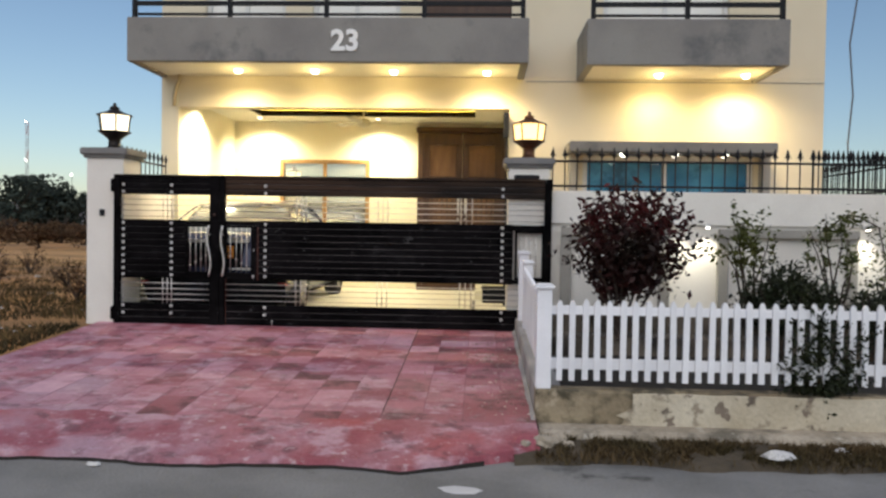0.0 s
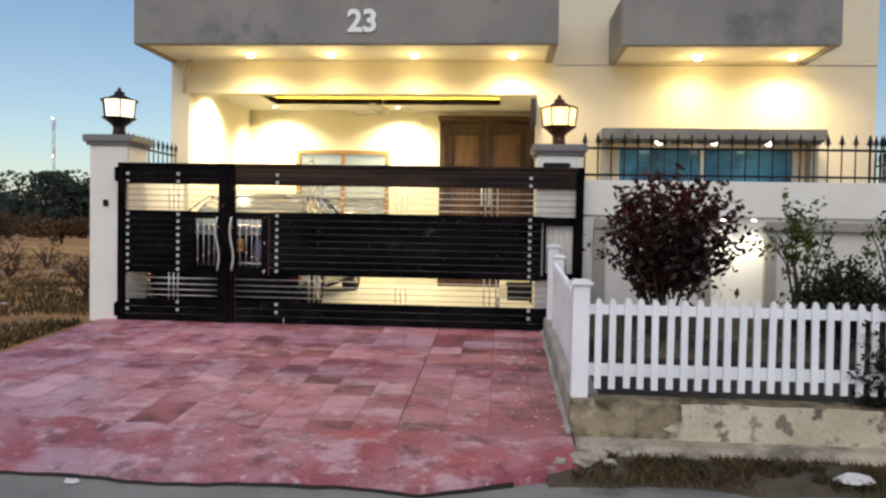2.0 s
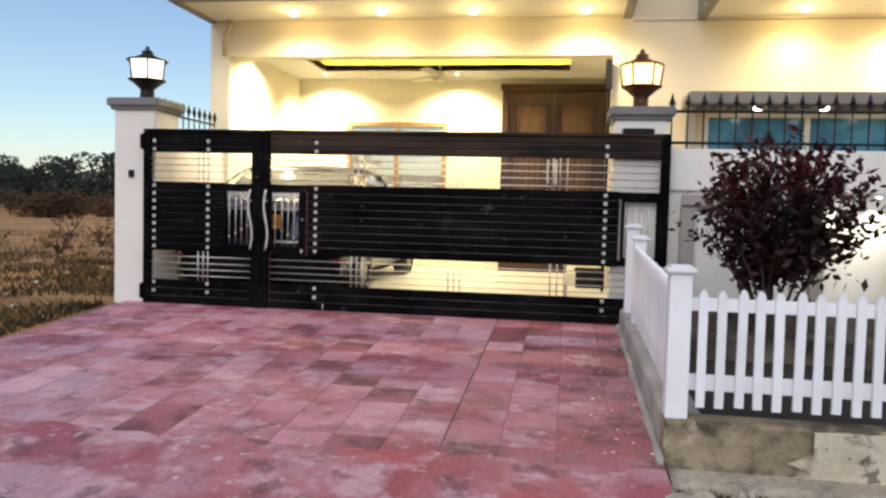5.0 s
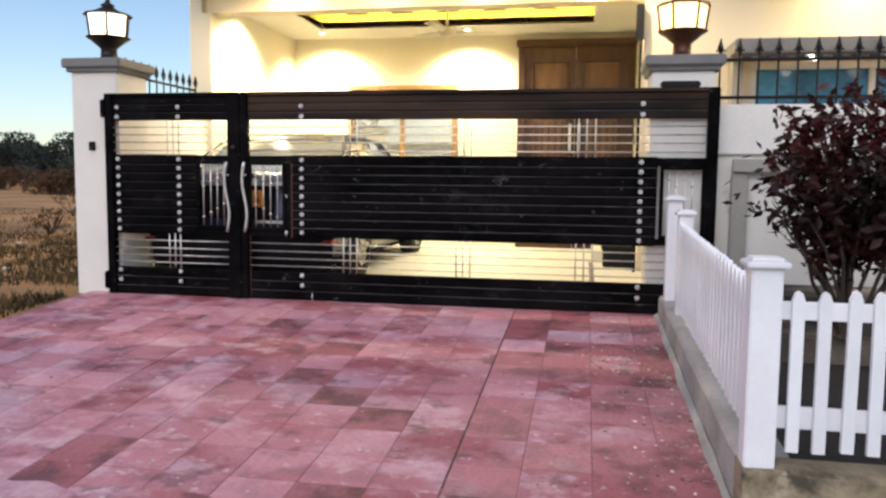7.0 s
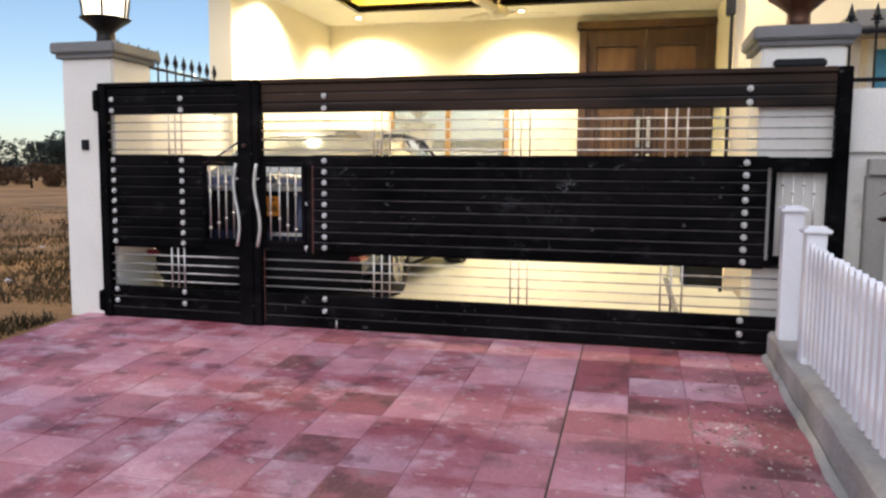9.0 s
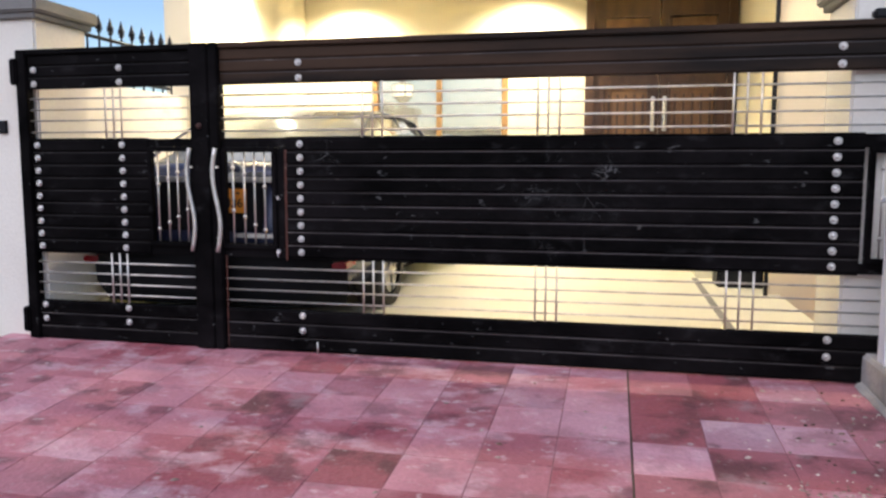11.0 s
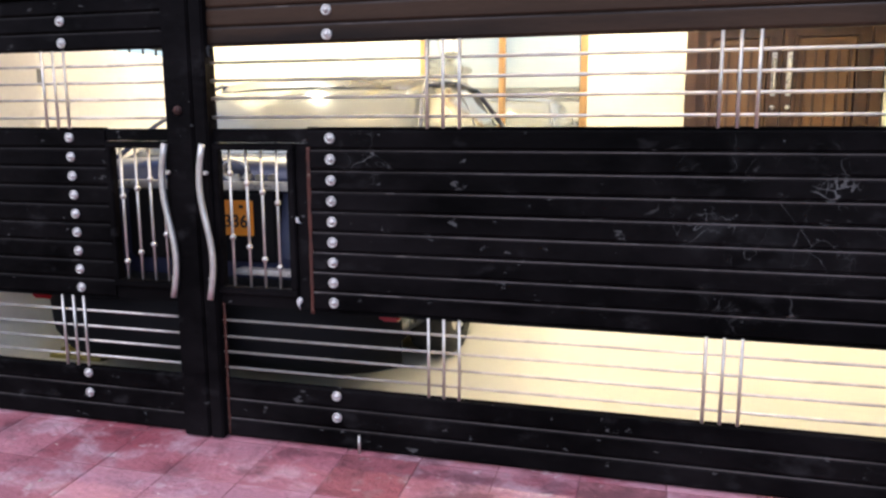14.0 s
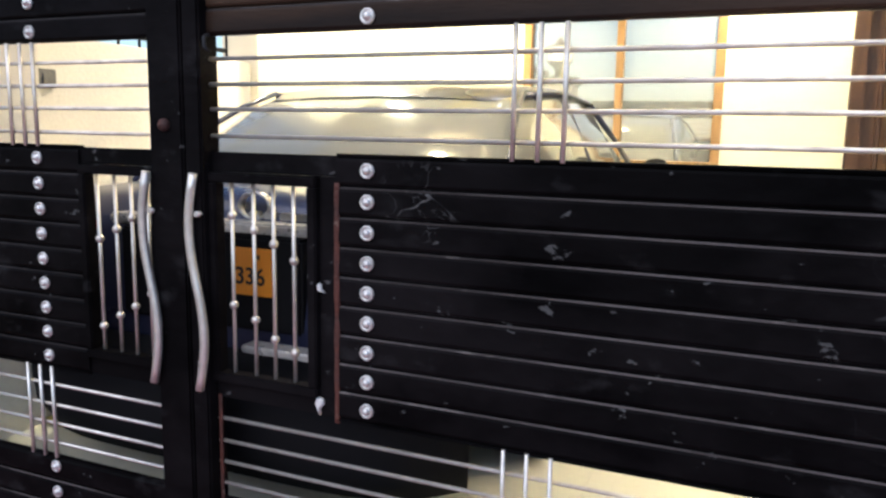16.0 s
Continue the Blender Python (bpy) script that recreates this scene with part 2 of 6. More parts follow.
WEAR = [((0.43, 0.30, 0.37), (0.46, 0.62), 0.5, 0.7), ((0.29, 0.065, 0.085), (0.47, 0.58), 1.5, 0.8), ((0.56, 0.36, 0.41), (0.52, 0.62), 3.6, 0.75), ((0.13, 0.05, 0.065), (0.53, 0.64), 5.0, 0.7), ((0.64, 0.53, 0.54), (0.60, 0.68), 13.0, 0.6)]
M_tile = surf("red_paving_tile", (0.40, 0.125, 0.155), (0.47, 0.21, 0.25), 0.8, 0.6, bump=0.5, bscale=45, grain=0.22, var=0.09,
              pale=(0.58, 0.31, 0.36), spec=0.3, layers=WEAR, stretch=(0.9, 1.1, 1))
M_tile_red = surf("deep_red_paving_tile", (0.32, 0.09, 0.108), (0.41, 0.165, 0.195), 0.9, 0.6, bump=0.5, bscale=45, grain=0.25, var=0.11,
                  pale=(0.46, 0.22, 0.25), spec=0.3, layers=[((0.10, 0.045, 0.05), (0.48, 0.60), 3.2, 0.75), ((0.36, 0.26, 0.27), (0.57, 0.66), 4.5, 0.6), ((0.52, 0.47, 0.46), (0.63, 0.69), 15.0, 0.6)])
M_grout = surf("dirty_joint_mortar", (0.17, 0.055, 0.07), (0.30, 0.14, 0.16), 4, 0.9, bump=0.4)
M_apron = surf("red_stained_concrete", (0.40, 0.09, 0.10), (0.36, 0.15, 0.17), 0.8, 0.65, bump=0.6, bscale=30, grain=0.24, spec=0.3, layers=WEAR)
M_road = surf("worn_grey_road", (0.17, 0.165, 0.155), (0.26, 0.25, 0.235), 1.2, 0.8, bump=0.5, bscale=50, grain=0.25,
              third=(0.07, 0.065, 0.06), third_at=(0.60, 0.66), third_scale=1.1)
M_field = surf("dry_field_soil", (0.46, 0.22, 0.07), (0.18, 0.10, 0.038), 0.35, 0.95, bump=0.8, bscale=12, grain=0.3,
               third=(0.54, 0.29, 0.10), third_at=(0.45, 0.6), third_scale=0.08)
M_soil = surf("planter_soil", (0.055, 0.042, 0.026), (0.085, 0.064, 0.04), 5, 0.95, bump=0.8, bscale=25, grain=0.3)
M_floor = surf("cream_porch_floor_tile", (0.66, 0.64, 0.52), (0.63, 0.61, 0.49), 1.2, 0.42, bump=0.03, grain=0.06)
M_wood = surf("dark_brown_door_wood", (0.078, 0.034, 0.015), (0.050, 0.021, 0.010), 3, 0.40, bump=0.12, bscale=30, grain=0.25, stretch=(4, 4, 0.7))
# Door panels: paler than the frame, with the porch light put into their colour.
M_door_panel = surf("lit_brown_door_panel", (0.18, 0.092, 0.036), (0.13, 0.062, 0.025), 3, 0.38, bump=0.12, bscale=30, grain=0.25, stretch=(4, 4, 0.7))
M_win_wood = surf("golden_brown_window_frame", (0.34, 0.19, 0.07), (0.28, 0.15, 0.05), 4, 0.45, bump=0.08, stretch=(4, 4, 1))
M_alu = surf("white_aluminium_frame", (0.70, 0.70, 0.68), (0.62, 0.62, 0.60), 4, 0.4, bump=0.0)
M_trim_dark = surf("dark_ceiling_trim", (0.02, 0.015, 0.012), (0.03, 0.022, 0.018), 4, 0.4)
M_lantern = surf("bronze_lantern_metal", (0.070, 0.030, 0.018), (0.13, 0.055, 0.028), 8, 0.40, metal=0.6, bump=0.1)
M_lantern_dark = surf("black_lantern_metal", (0.012, 0.010, 0.009), (0.028, 0.020, 0.016), 8, 0.42, metal=0.5, bump=0.1)
M_lantern_glass = plain("frosted_lantern_glass", (1.0, 0.86, 0.62), 0.4, emit=2.2)
M_lantern_amber = plain("amber_lantern_glass", (1.0, 0.70, 0.28), 0.4, emit=2.4)
M_lamp = plain("lit_lamp_lens", (1.0, 0.88, 0.62), 0.4, emit=14)
M_lamp_white = plain("lit_white_lens", (1.0, 0.97, 0.85), 0.4, emit=8)
M_tray_lens = plain("pale_tray_lens", (1.0, 0.95, 0.75), 0.4, emit=1.2)
M_cove = plain("yellow_cove_strip", (1.0, 0.72, 0.08), 0.4, emit=12.0)
M_fan = surf("cream_fan_enamel", (0.62, 0.58, 0.45), (0.55, 0.50, 0.38), 5, 0.35, bump=0.0)
M_car = surf("navy_car_paint", (0.030, 0.037, 0.080), (0.026, 0.032, 0.070), 2, 0.30, metal=0.35, bump=0.0, grain=0.03, coat=0.4)
M_car_dark = plain("black_plastic_and_rear_shade", (0.008, 0.008, 0.009), 0.8, spec=0.08)
M_car_glass = plain("dark_car_glass", (0.28, 0.29, 0.275), 0.09, spec=0.6, metal=0.45)
M_tail = plain("red_tail_light", (0.22, 0.008, 0.012), 0.2)
M_rubber = surf("tyre_rubber", (0.015, 0.015, 0.015), (0.025, 0.025, 0.025), 20, 0.8)
M_alloy = surf("alloy_rim", (0.5, 0.5, 0.5), (0.42, 0.42, 0.42), 6, 0.3, metal=1.0, bump=0.0)
M_plate = surf("orange_number_plate", (0.75, 0.27, 0.02), (0.68, 0.24, 0.02), 5, 0.5, bump=0.0, grain=0.05)
M_ink = plain("black_ink", (0.015, 0.012, 0.012), 0.6)
M_seam = surf("worn_seam_metal", (0.105, 0.092, 0.090), (0.030, 0.026, 0.025), 2.2, 0.55, bump=0.0, spec=0.15, layers=[((0.20, 0.18, 0.17), (0.60, 0.68), 7.0, 0.6)])
M_seam_dim = surf("dark_seam_metal", (0.034, 0.030, 0.030), (0.010, 0.009, 0.009), 2.2, 0.55, bump=0.0, spec=0.15, layers=[((0.09, 0.08, 0.078), (0.62, 0.68), 7.0, 0.5)])
M_num = plain("white_numeral", (0.82, 0.82, 0.80), 0.5)
M_room = surf("added_room_wall", (0.35, 0.30, 0.22), (0.30, 0.26, 0.19), 1, 0.8)
M_litter = plain("white_litter", (0.62, 0.60, 0.58), 0.7)
M_pipe = surf("cream_drain_pipe", (0.55, 0.46, 0.30), (0.45, 0.37, 0.24), 4, 0.5)
M_cable = plain("grey_cable", (0.10, 0.11, 0.13), 0.6)
M_bark = surf("brown_bark", (0.06, 0.04, 0.028), (0.035, 0.024, 0.018), 8, 0.9, bump=0.5)


def leaf_mat(name, a, b, rough=0.5):
    return surf(name, a, b, 2.0, rough, bump=0.05, grain=0.15, var=0.45, island=True, lo=0.3, hi=0.7, spec=0.2)


M_leaf_purple = leaf_mat("dark_purple_leaves", (0.034, 0.006, 0.006), (0.008, 0.006, 0.004), 0.45)
M_leaf_red = leaf_mat("wine_red_leaves", (0.070, 0.009, 0.010), (0.025, 0.006, 0.006), 0.45)
M_leaf_green = leaf_mat("green_climber_leaves", (0.050, 0.065, 0.016), (0.085, 0.085, 0.022))
M_leaf_dark = leaf_mat("dark_hedge_leaves", (0.010, 0.015, 0.006), (0.022, 0.026, 0.010))
M_leaf_far = leaf_mat("far_tree_leaves", (0.030, 0.042, 0.034), (0.050, 0.060, 0.046), 0.8)
M_scrub = leaf_mat("dry_scrub_leaves", (0.13, 0.068, 0.036), (0.070, 0.048, 0.026), 0.9)
M_weed = leaf_mat("dark_olive_weeds", (0.072, 0.050, 0.024), (0.034, 0.031, 0.014), 0.9)
M_grass = leaf_mat("dry_grass_blades", (0.15, 0.092, 0.036), (0.06, 0.048, 0.020), 0.9)
M_verge_grass = leaf_mat("short_verge_grass", (0.10, 0.064, 0.030), (0.045, 0.038, 0.017), 0.9)


# ---------------- mesh helpers ----------------
def box(bm, x0, x1, y0, y1, z0, z1, bevel=0.0):
    vs = [bm.verts.new((x, y, z)) for x in (x0, x1) for y in (y0, y1) for z in (z0, z1)]
    fs = [bm.faces.new([vs[i] for i in f]) for f in ((0, 1, 3, 2), (4, 6, 7, 5), (0, 4, 5, 1), (2, 3, 7, 6), (0, 2, 6, 4), (1, 5, 7, 3))]
    if bevel:
        es = {e for f in fs for e in f.edges}
        bmesh.ops.bevel(bm, geom=list(es), offset=bevel, segments=2, affect="EDGES", clamp_overlap=True)


def tube(bm, a, b, r0, r1=None, n=8, caps=True):
    a, b = Vector(a), Vector(b)
    r1 = r0 if r1 is None else r1
    q = (b - a).to_track_quat("Z", "Y")
    rings = []
    for p, r in ((a, r0), (b, r1)):
        rings.append([bm.verts.new(p + q @ Vector((r * math.cos(2 * math.pi * i / n), r * math.sin(2 * math.pi * i / n), 0))) for i in range(n)])
    for i in range(n):
        f = bm.faces.new((rings[0][i], rings[0][(i + 1) % n], rings[1][(i + 1) % n], rings[1][i]))
        f.smooth = n > 6
    if caps:
        bm.faces.new(rings[0][::-1])
        bm.faces.new(rings[1])


def pipe(bm, pts, r, n=8):
    """A bent round bar along points."""
    pts = [Vector(p) for p in pts]
    rings = []
    for i, p in enumerate(pts):
        d = (pts[min(i + 1, len(pts) - 1)] - pts[max(i - 1, 0)]).normalized()
        u = d.cross(Vector((0.05, 1, 0.02))).normalized()
        w = d.cross(u)
        rings.append([bm.verts.new(p + u * (r * math.cos(2 * math.pi * k / n)) + w * (r * math.sin(2 * math.pi * k / n))) for k in range(n)])
    for a, b in zip(rings, rings[1:]):
        for k in range(n):
            f = bm.faces.new((a[k], a[(k + 1) % n], b[(k + 1) % n], b[k]))
            f.smooth = True
    bm.faces.new(rings[0][::-1])
    bm.faces.new(rings[-1])


def lathe(bm, c, prof, n=16, square=False, turn=0.0):
    """A turned shape about the upright through c, from (radius, z) pairs from the bottom up."""
    rings = []
    for r, z in prof:
        rings.append([bm.verts.new((c[0] + r * math.cos(2 * math.pi * (i + turn) / n), c[1] + r * math.sin(2 * math.pi * (i + turn) / n), c[2] + z)) for i in range(n)])
    for a, b in zip(rings, rings[1:]):
        for i in range(n):
            f = bm.faces.new((a[i], a[(i + 1) % n], b[(i + 1) % n], b[i]))
            f.smooth = n > 8
    bm.faces.new(rings[0][::-1])
    bm.faces.new(rings[-1])


def ball(bm, c, r, seg=10, flat=1.0):
    m = Matrix.Translation(c) @ Matrix.Diagonal((r, r * flat, r, 1))
    before = set(bm.faces)
    bmesh.ops.create_uvsphere(bm, u_segments=seg, v_segments=max(5, seg // 2 + 1), radius=1, matrix=m)
    for f in bm.faces:
        if f not in before:
            f.smooth = True


def loft(bm, rings, closed=True, caps=True):
    vr = [[bm.verts.new(p) for p in ring] for ring in rings]
    n = len(vr[0])
    for a, b in zip(vr, vr[1:]):
        for i in range(n if closed else n - 1):
            f = bm.faces.new((a[i], a[(i + 1) % n], b[(i + 1) % n], b[i]))
            f.smooth = True
    if caps:
        bm.faces.new(vr[0][::-1])
        bm.faces.new(vr[-1])


def mesh_of(name, bm, material):
    me = bpy.data.meshes.new(name)
    bmesh.ops.recalc_face_normals(bm, faces=bm.faces[:])
    bm.to_mesh(me)
    bm.free()
    me.materials.append(material)
    return me


def under(ob, parent):
    ob.parent = parent
    ob.matrix_parent_inverse = Matrix.Translation(parent.location).inverted()
    return ob


def part(name, bm, material, parent, label=""):
    ob = new(name, mesh_of(name, bm, material))
    under(ob, parent)
    return tagged(ob, label)


def placed(name, me, parent, m, label=""):
    """One more object on a shared mesh, at the pose m in the world."""
    ob = new(name, me)
    under(ob, parent)
    ob.matrix_basis = m
    return tagged(ob, label)


def thing(name, loc, label, category, group="", kind=""):
    ob = new(name)
    ob.empty_display_size = 0.1
    ob.location = loc
    return tagged(ob, label, category, group, kind)


def solid(name, bm, material, label, category, kind="structure", group=""):
    return tagged(new(name, mesh_of(name, bm, material)), label, category, group, kind)


def wall_with_hole(bm, x0, x1, y0, y1, z0, z1, holes):
    """An upright wall along x, y0 to y1 thick, with openings (hx0, hx1, hz0, hz1) from left to right."""
    x = x0
    for a, b, c, d in holes:
        box(bm, x, a, y0, y1, z0, z1)
        if c > z0:
            box(bm, a, b, y0, y1, z0, c)
        if d < z1:
            box(bm, a, b, y0, y1, d, z1)
        x = b
    box(bm, x, x1, y0, y1, z0, z1)


def leaves_mesh(name, centres, size, material, rng, droop=0.3):
    """Many small bent leaves, one quad each, about the given centres."""
    c = np.asarray(centres, float)
    n = len(c)
    d = rng.normal(size=(n, 3))
    d[:, 2] = d[:, 2] * 0.7 - droop
    d /= np.linalg.norm(d, axis=1)[:, None] + 1e-9
    s = np.cross(d, rng.normal(size=(n, 3)))
    s /= np.linalg.norm(s, axis=1)[:, None] + 1e-9
    up = np.cross(d, s)
    k = (size * rng.uniform(0.6, 1.25, n))[:, None]
    v = np.stack([c - d * k * 0.5, c + s * k * 0.24 + up * k * 0.06, c + d * k * 0.5, c - s * k * 0.24 + up * k * 0.06], 1).reshape(-1, 3)
    f = np.arange(4 * n).reshape(n, 4)
    me = bpy.data.meshes.new(name)
    me.from_pydata(v.tolist(), [], f.tolist())
    me.materials.append(material)
    return me


# ---------------- ground and road ----------------
GATE_Y = 9.40


def drive_z(y):
    return 0.312 + 0.0573 * (y - GATE_Y)


def sheet(name, xs, ys, zf, material, label, category):
    bm = bmesh.new()
    grid = [[bm.verts.new((x, y, zf(x, y))) for x in xs] for y in ys]
    for a, b in zip(grid, grid[1:]):
        for i in range(len(xs) - 1):
            f = bm.faces.new((a[i], a[i + 1], b[i + 1], b[i]))
            f.smooth = True
    return solid(name, bm, material, label, category)


def spread(near, far, steps):
    out = [i * near for i in range(steps)]
    d = near
    while out[-1] < far:
        d *= 1.5
        out.append(out[-1] + d)
    return out


sp = spread(0.5, 2600, 44)
axis = [-v for v in reversed(sp[1:])] + sp


def ground_z(x, y):
    """The field lies level with the driveway's outer edge and falls away slowly behind the house."""
    if x > -4.65 or y < 4.9:
        return -0.10
    base = float(np.interp(y, (4.9, 5.6, 9.4, 14, 45), (-0.10, drive_z(5.6) - 0.04, 0.29, 0.24, -0.10)))
    base = float(np.interp(x, (-60, -12), (-0.10, base))) if x < -12 else base
    k = min(1.0, (-4.7 - x) / 2.0) * min(1.0, max(0.0, (y - 5.6) / 3.0))
    return base + k * (0.09 * noise.noise(Vector((x * 0.35, y * 0.35, 0))) + 0.04 * noise.noise(Vector((x * 1.3, y * 1.3, 3))))


sheet("ground", [v - 4.70 for v in axis], [v + 6 for v in axis], ground_z, M_field, "dry brown open field of bare soil and scrub", "ground")
road_bm = bmesh.new()
rx = [-40 + 0.25 * i for i in range(0, 321)]
ry = [-4.0, -1.0, 1.0, 2.5, 3.5, 4.2, 4.7, 5.36]
rows = []
for j, y in enumerate(ry):
    rows.append([road_bm.verts.new((x, y + (0.12 * noise.noise(Vector((x * 1.1, 7, 0))) if j == len(ry) - 1 else 0), 0.012 * noise.noise(Vector((x * 0.8, y * 0.8, 0))) - (0.02 if j == len(ry) - 1 else 0))) for x in rx])
for a, b in zip(rows, rows[1:]):
    for i in range(len(rx) - 1):
        road_bm.faces.new((a[i], a[i + 1], b[i + 1], b[i])).smooth = True
solid("road", road_bm, M_road, "worn grey patched road with dark damp stains", "road")
verge_bm = bmesh.new()
rows = []
for j, y in enumerate((5.26, 5.33, 5.40, 5.48, 5.58, 5.70, 5.85)):
    row = []
    for i in range(170):
        x = 0.22 + 0.07 * i
        rag = 0.16 * noise.noise(Vector((x * 1.7, 2, 0))) + 0.07 * noise.noise(Vector((x * 7, 4, 0)))
        z = (-0.06, -0.012, 0.014, 0.024, 0.03, 0.034, 0.03)[j] + 0.018 * noise.noise(Vector((x * 5, y * 5, 0))) + 0.012 * noise.noise(Vector((x * 14, y * 14, 3)))
        row.append(verge_bm.verts.new((x, y + rag * (1 - j / 6), z)))
    rows.append(row)
for a, b in zip(rows, rows[1:]):
    for i in range(169):
        verge_bm.faces.new((a[i], a[i + 1], b[i + 1], b[i])).smooth = True
solid("ground_verge", verge_bm, M_soil, "narrow strip of dark soil between road and kerb", "verge")

# driveway: bedding slab, stained apron, paving tiles (tiles themselves come last)
DX0, DX1 = -4.68, 0.40
bm = bmesh.new()
n = 110
prof = []
for i in range(n + 1):
    x = DX0 - 0.1 + (DX1 - DX0 + 0.1) * i / n
    wob = 0.10 * noise.noise(Vector((x * 1.3, 0, 0))) + 0.04 * noise.noise(Vector((x * 5, 2, 0)))
    y0 = 5.08 + wob + max(0.0, (x + 0.5)) * 0.40
    prof.append((x, y0))
top0 = [bm.verts.new((x, y, 0.035 + 0.02 * noise.noise(Vector((x * 3, 1, 0))))) for x, y in prof]
low0 = [bm.verts.new((x, y - 0.03, -0.08)) for x, y in prof]
top1 = [bm.verts.new((x, 5.60, drive_z(5.60) + 0.003)) for x, y in prof]
far_y = [5.86 + 0.16 * noise.noise(Vector((x * 1.1, 4, 0))) + 0.09 * noise.noise(Vector((x * 4.3, 9, 0))) for x, y in prof]
top2 = [bm.verts.new((x, fy, drive_z(fy) + 0.0025)) for (x, y), fy in zip(prof, far_y)]
low2 = [bm.verts.new((x, 5.74, -0.08)) for x, y in prof]
for a, b in ((low0, top0), (top0, top1), (top1, top2), (top2, low2)):
    for i in range(n):
        bm.faces.new((a[i], a[i + 1], b[i + 1], b[i])).smooth = False
bm.faces.new([low0[0], top0[0], top1[0], top2[0], low2[0]])
bm.faces.new([low0[-1], low2[-1], top2[-1], top1[-1], top0[-1]])
apron = solid("driveway_apron", bm, M_apron, "red-stained concrete apron meeting the road in a ragged edge", "driveway")
bm = bmesh.new()
ring = []
for x, y in prof[2:-8]:
    a = 0.020 + 0.03 * noise.noise(Vector((x * 3.0, 6, 0))) + 0.008 * noise.noise(Vector((x * 11, 6, 0)))
    a = max(a * 0.4, 0.0)
    ring.append([(x, y - 0.028 - a, 0.004), (x, y - 0.022, 0.007), (x, y - 0.022, -0.05), (x, y - 0.028 - a, -0.05)])
loft(bm, ring)
part("edge_crack", bm, M_planter_soil, apron, "dark dirt-filled crack along the road edge")
bm = bmesh.new()
vs = []
for x in (DX0, DX1):
    vs.append([bm.verts.new(p) for p in ((x, 5.74, -0.1), (x, 5.74, drive_z(5.74) - 0.0025), (x, 9.52, drive_z(9.52) - 0.0025), (x, 9.52, -0.1))])
for i in range(4):
    bm.faces.new((vs[0][i], vs[0][(i + 1) % 4], vs[1][(i + 1) % 4], vs[1][i]))
bm.faces.new(vs[0][::-1])
bm.faces.new(vs[1])
driveway = solid("driveway", bm, M_grout, "sloping driveway of worn red and pink square paving tiles", "driveway")

# ---------------- the house ----------------
bm = bmesh.new()
box(bm, -4.595, 0.45, 9.525, 14.255, 0.0, 0.40)
porch_floor = solid("floor_porch", bm, M_floor, "porch floor base", "floor")
FY = 11.60
bm = bmesh.new()
box(bm, -4.81, -4.55, FY, 14.50, 0.0, 3.74)
solid("wall_porch_west", bm, M_porch, "cream painted side wall and pier of the car porch", "wall")
bm = bmesh.new()
wall_with_hole(bm, -4.55, 0.68, 14.26, 14.50, 0.0, 3.74, [(-3.71, -2.06, 1.35, 2.75)])
solid("wall_porch_back", bm, M_porch, "cream porch back wall with a window opening", "wall")
bm = bmesh.new()
box(bm, 0.45, 0.68, FY + 0.24, 14.26, 0.0, 3.74)
solid("wall_porch_east", bm, M_porch, "cream side wall of the porch", "wall")
bm = bmesh.new()
box(bm, -4.55, 0.37, FY, FY + 0.24, 3.28, 3.74)
box(bm, -4.81, 4.86, FY, FY + 0.24, 3.743, 3.90)
solid("beam_porch", bm, M_cream, "cream painted beam across the porch opening", "beam")
bm = bmesh.new()
wall_with_hole(bm, 0.37, 4.86, FY, FY + 0.24, 0.0, 3.74, [(1.45, 3.90, 1.20, 2.62)])
solid("wall_front_east", bm, M_cream, "cream painted front wall with a wide window", "wall")
bm = bmesh.new()
wall_with_hole(bm, -4.81, 4.86, FY, FY + 0.24, 3.90, 7.0, [(-4.15, -2.95, 4.05, 6.1), (-2.55, -1.25, 4.05, 6.1), (-0.91, 0.38, 3.95, 6.2), (1.7, 3.5, 4.5, 6.0)])
solid("wall_front_upper", bm, M_cream, "cream painted upper storey front wall", "wall")
bm = bmesh.new()
box(bm, 4.62, 4.86, FY + 0.24, 17.0, 0.0, 7.0)
box(bm, -4.81, -4.57, FY + 0.24, 17.0, 3.90, 7.0)
box(bm, -4.81, -4.57, 14.50, 17.0, 0.0, 3.90)
box(bm, -4.57, 4.62, 16.8, 17.0, 0.0, 7.0)
solid("wall_house_sides", bm, M_cream, "cream side and rear walls closing the house", "wall")
bm = bmesh.new()
box(bm, -4.57, 0.66, FY + 0.24, 16.8, 3.745, 3.895)
box(bm, 0.68, 4.62, FY + 0.24, 16.8, 3.40, 3.55)
solid("slab_upper_floor", bm, M_ceiling, "concrete slab between the storeys", "slab")
bm = bmesh.new()
box(bm, -5.0, 5.05, FY - 0.3, 17.1, 7.0, 7.18)
solid("roof", bm, M_cement, "flat grey concrete roof slab", "roof")
# Room layout is unknown: these added walls keep it dark behind the windows.
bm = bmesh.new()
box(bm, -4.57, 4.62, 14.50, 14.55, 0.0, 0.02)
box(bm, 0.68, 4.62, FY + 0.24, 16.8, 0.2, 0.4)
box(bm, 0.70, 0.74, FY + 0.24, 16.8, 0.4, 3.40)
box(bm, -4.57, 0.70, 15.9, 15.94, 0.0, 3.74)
solid("wall_room_backing", bm, M_room, "plain walls added behind the windows to keep the rooms dark", "wall")
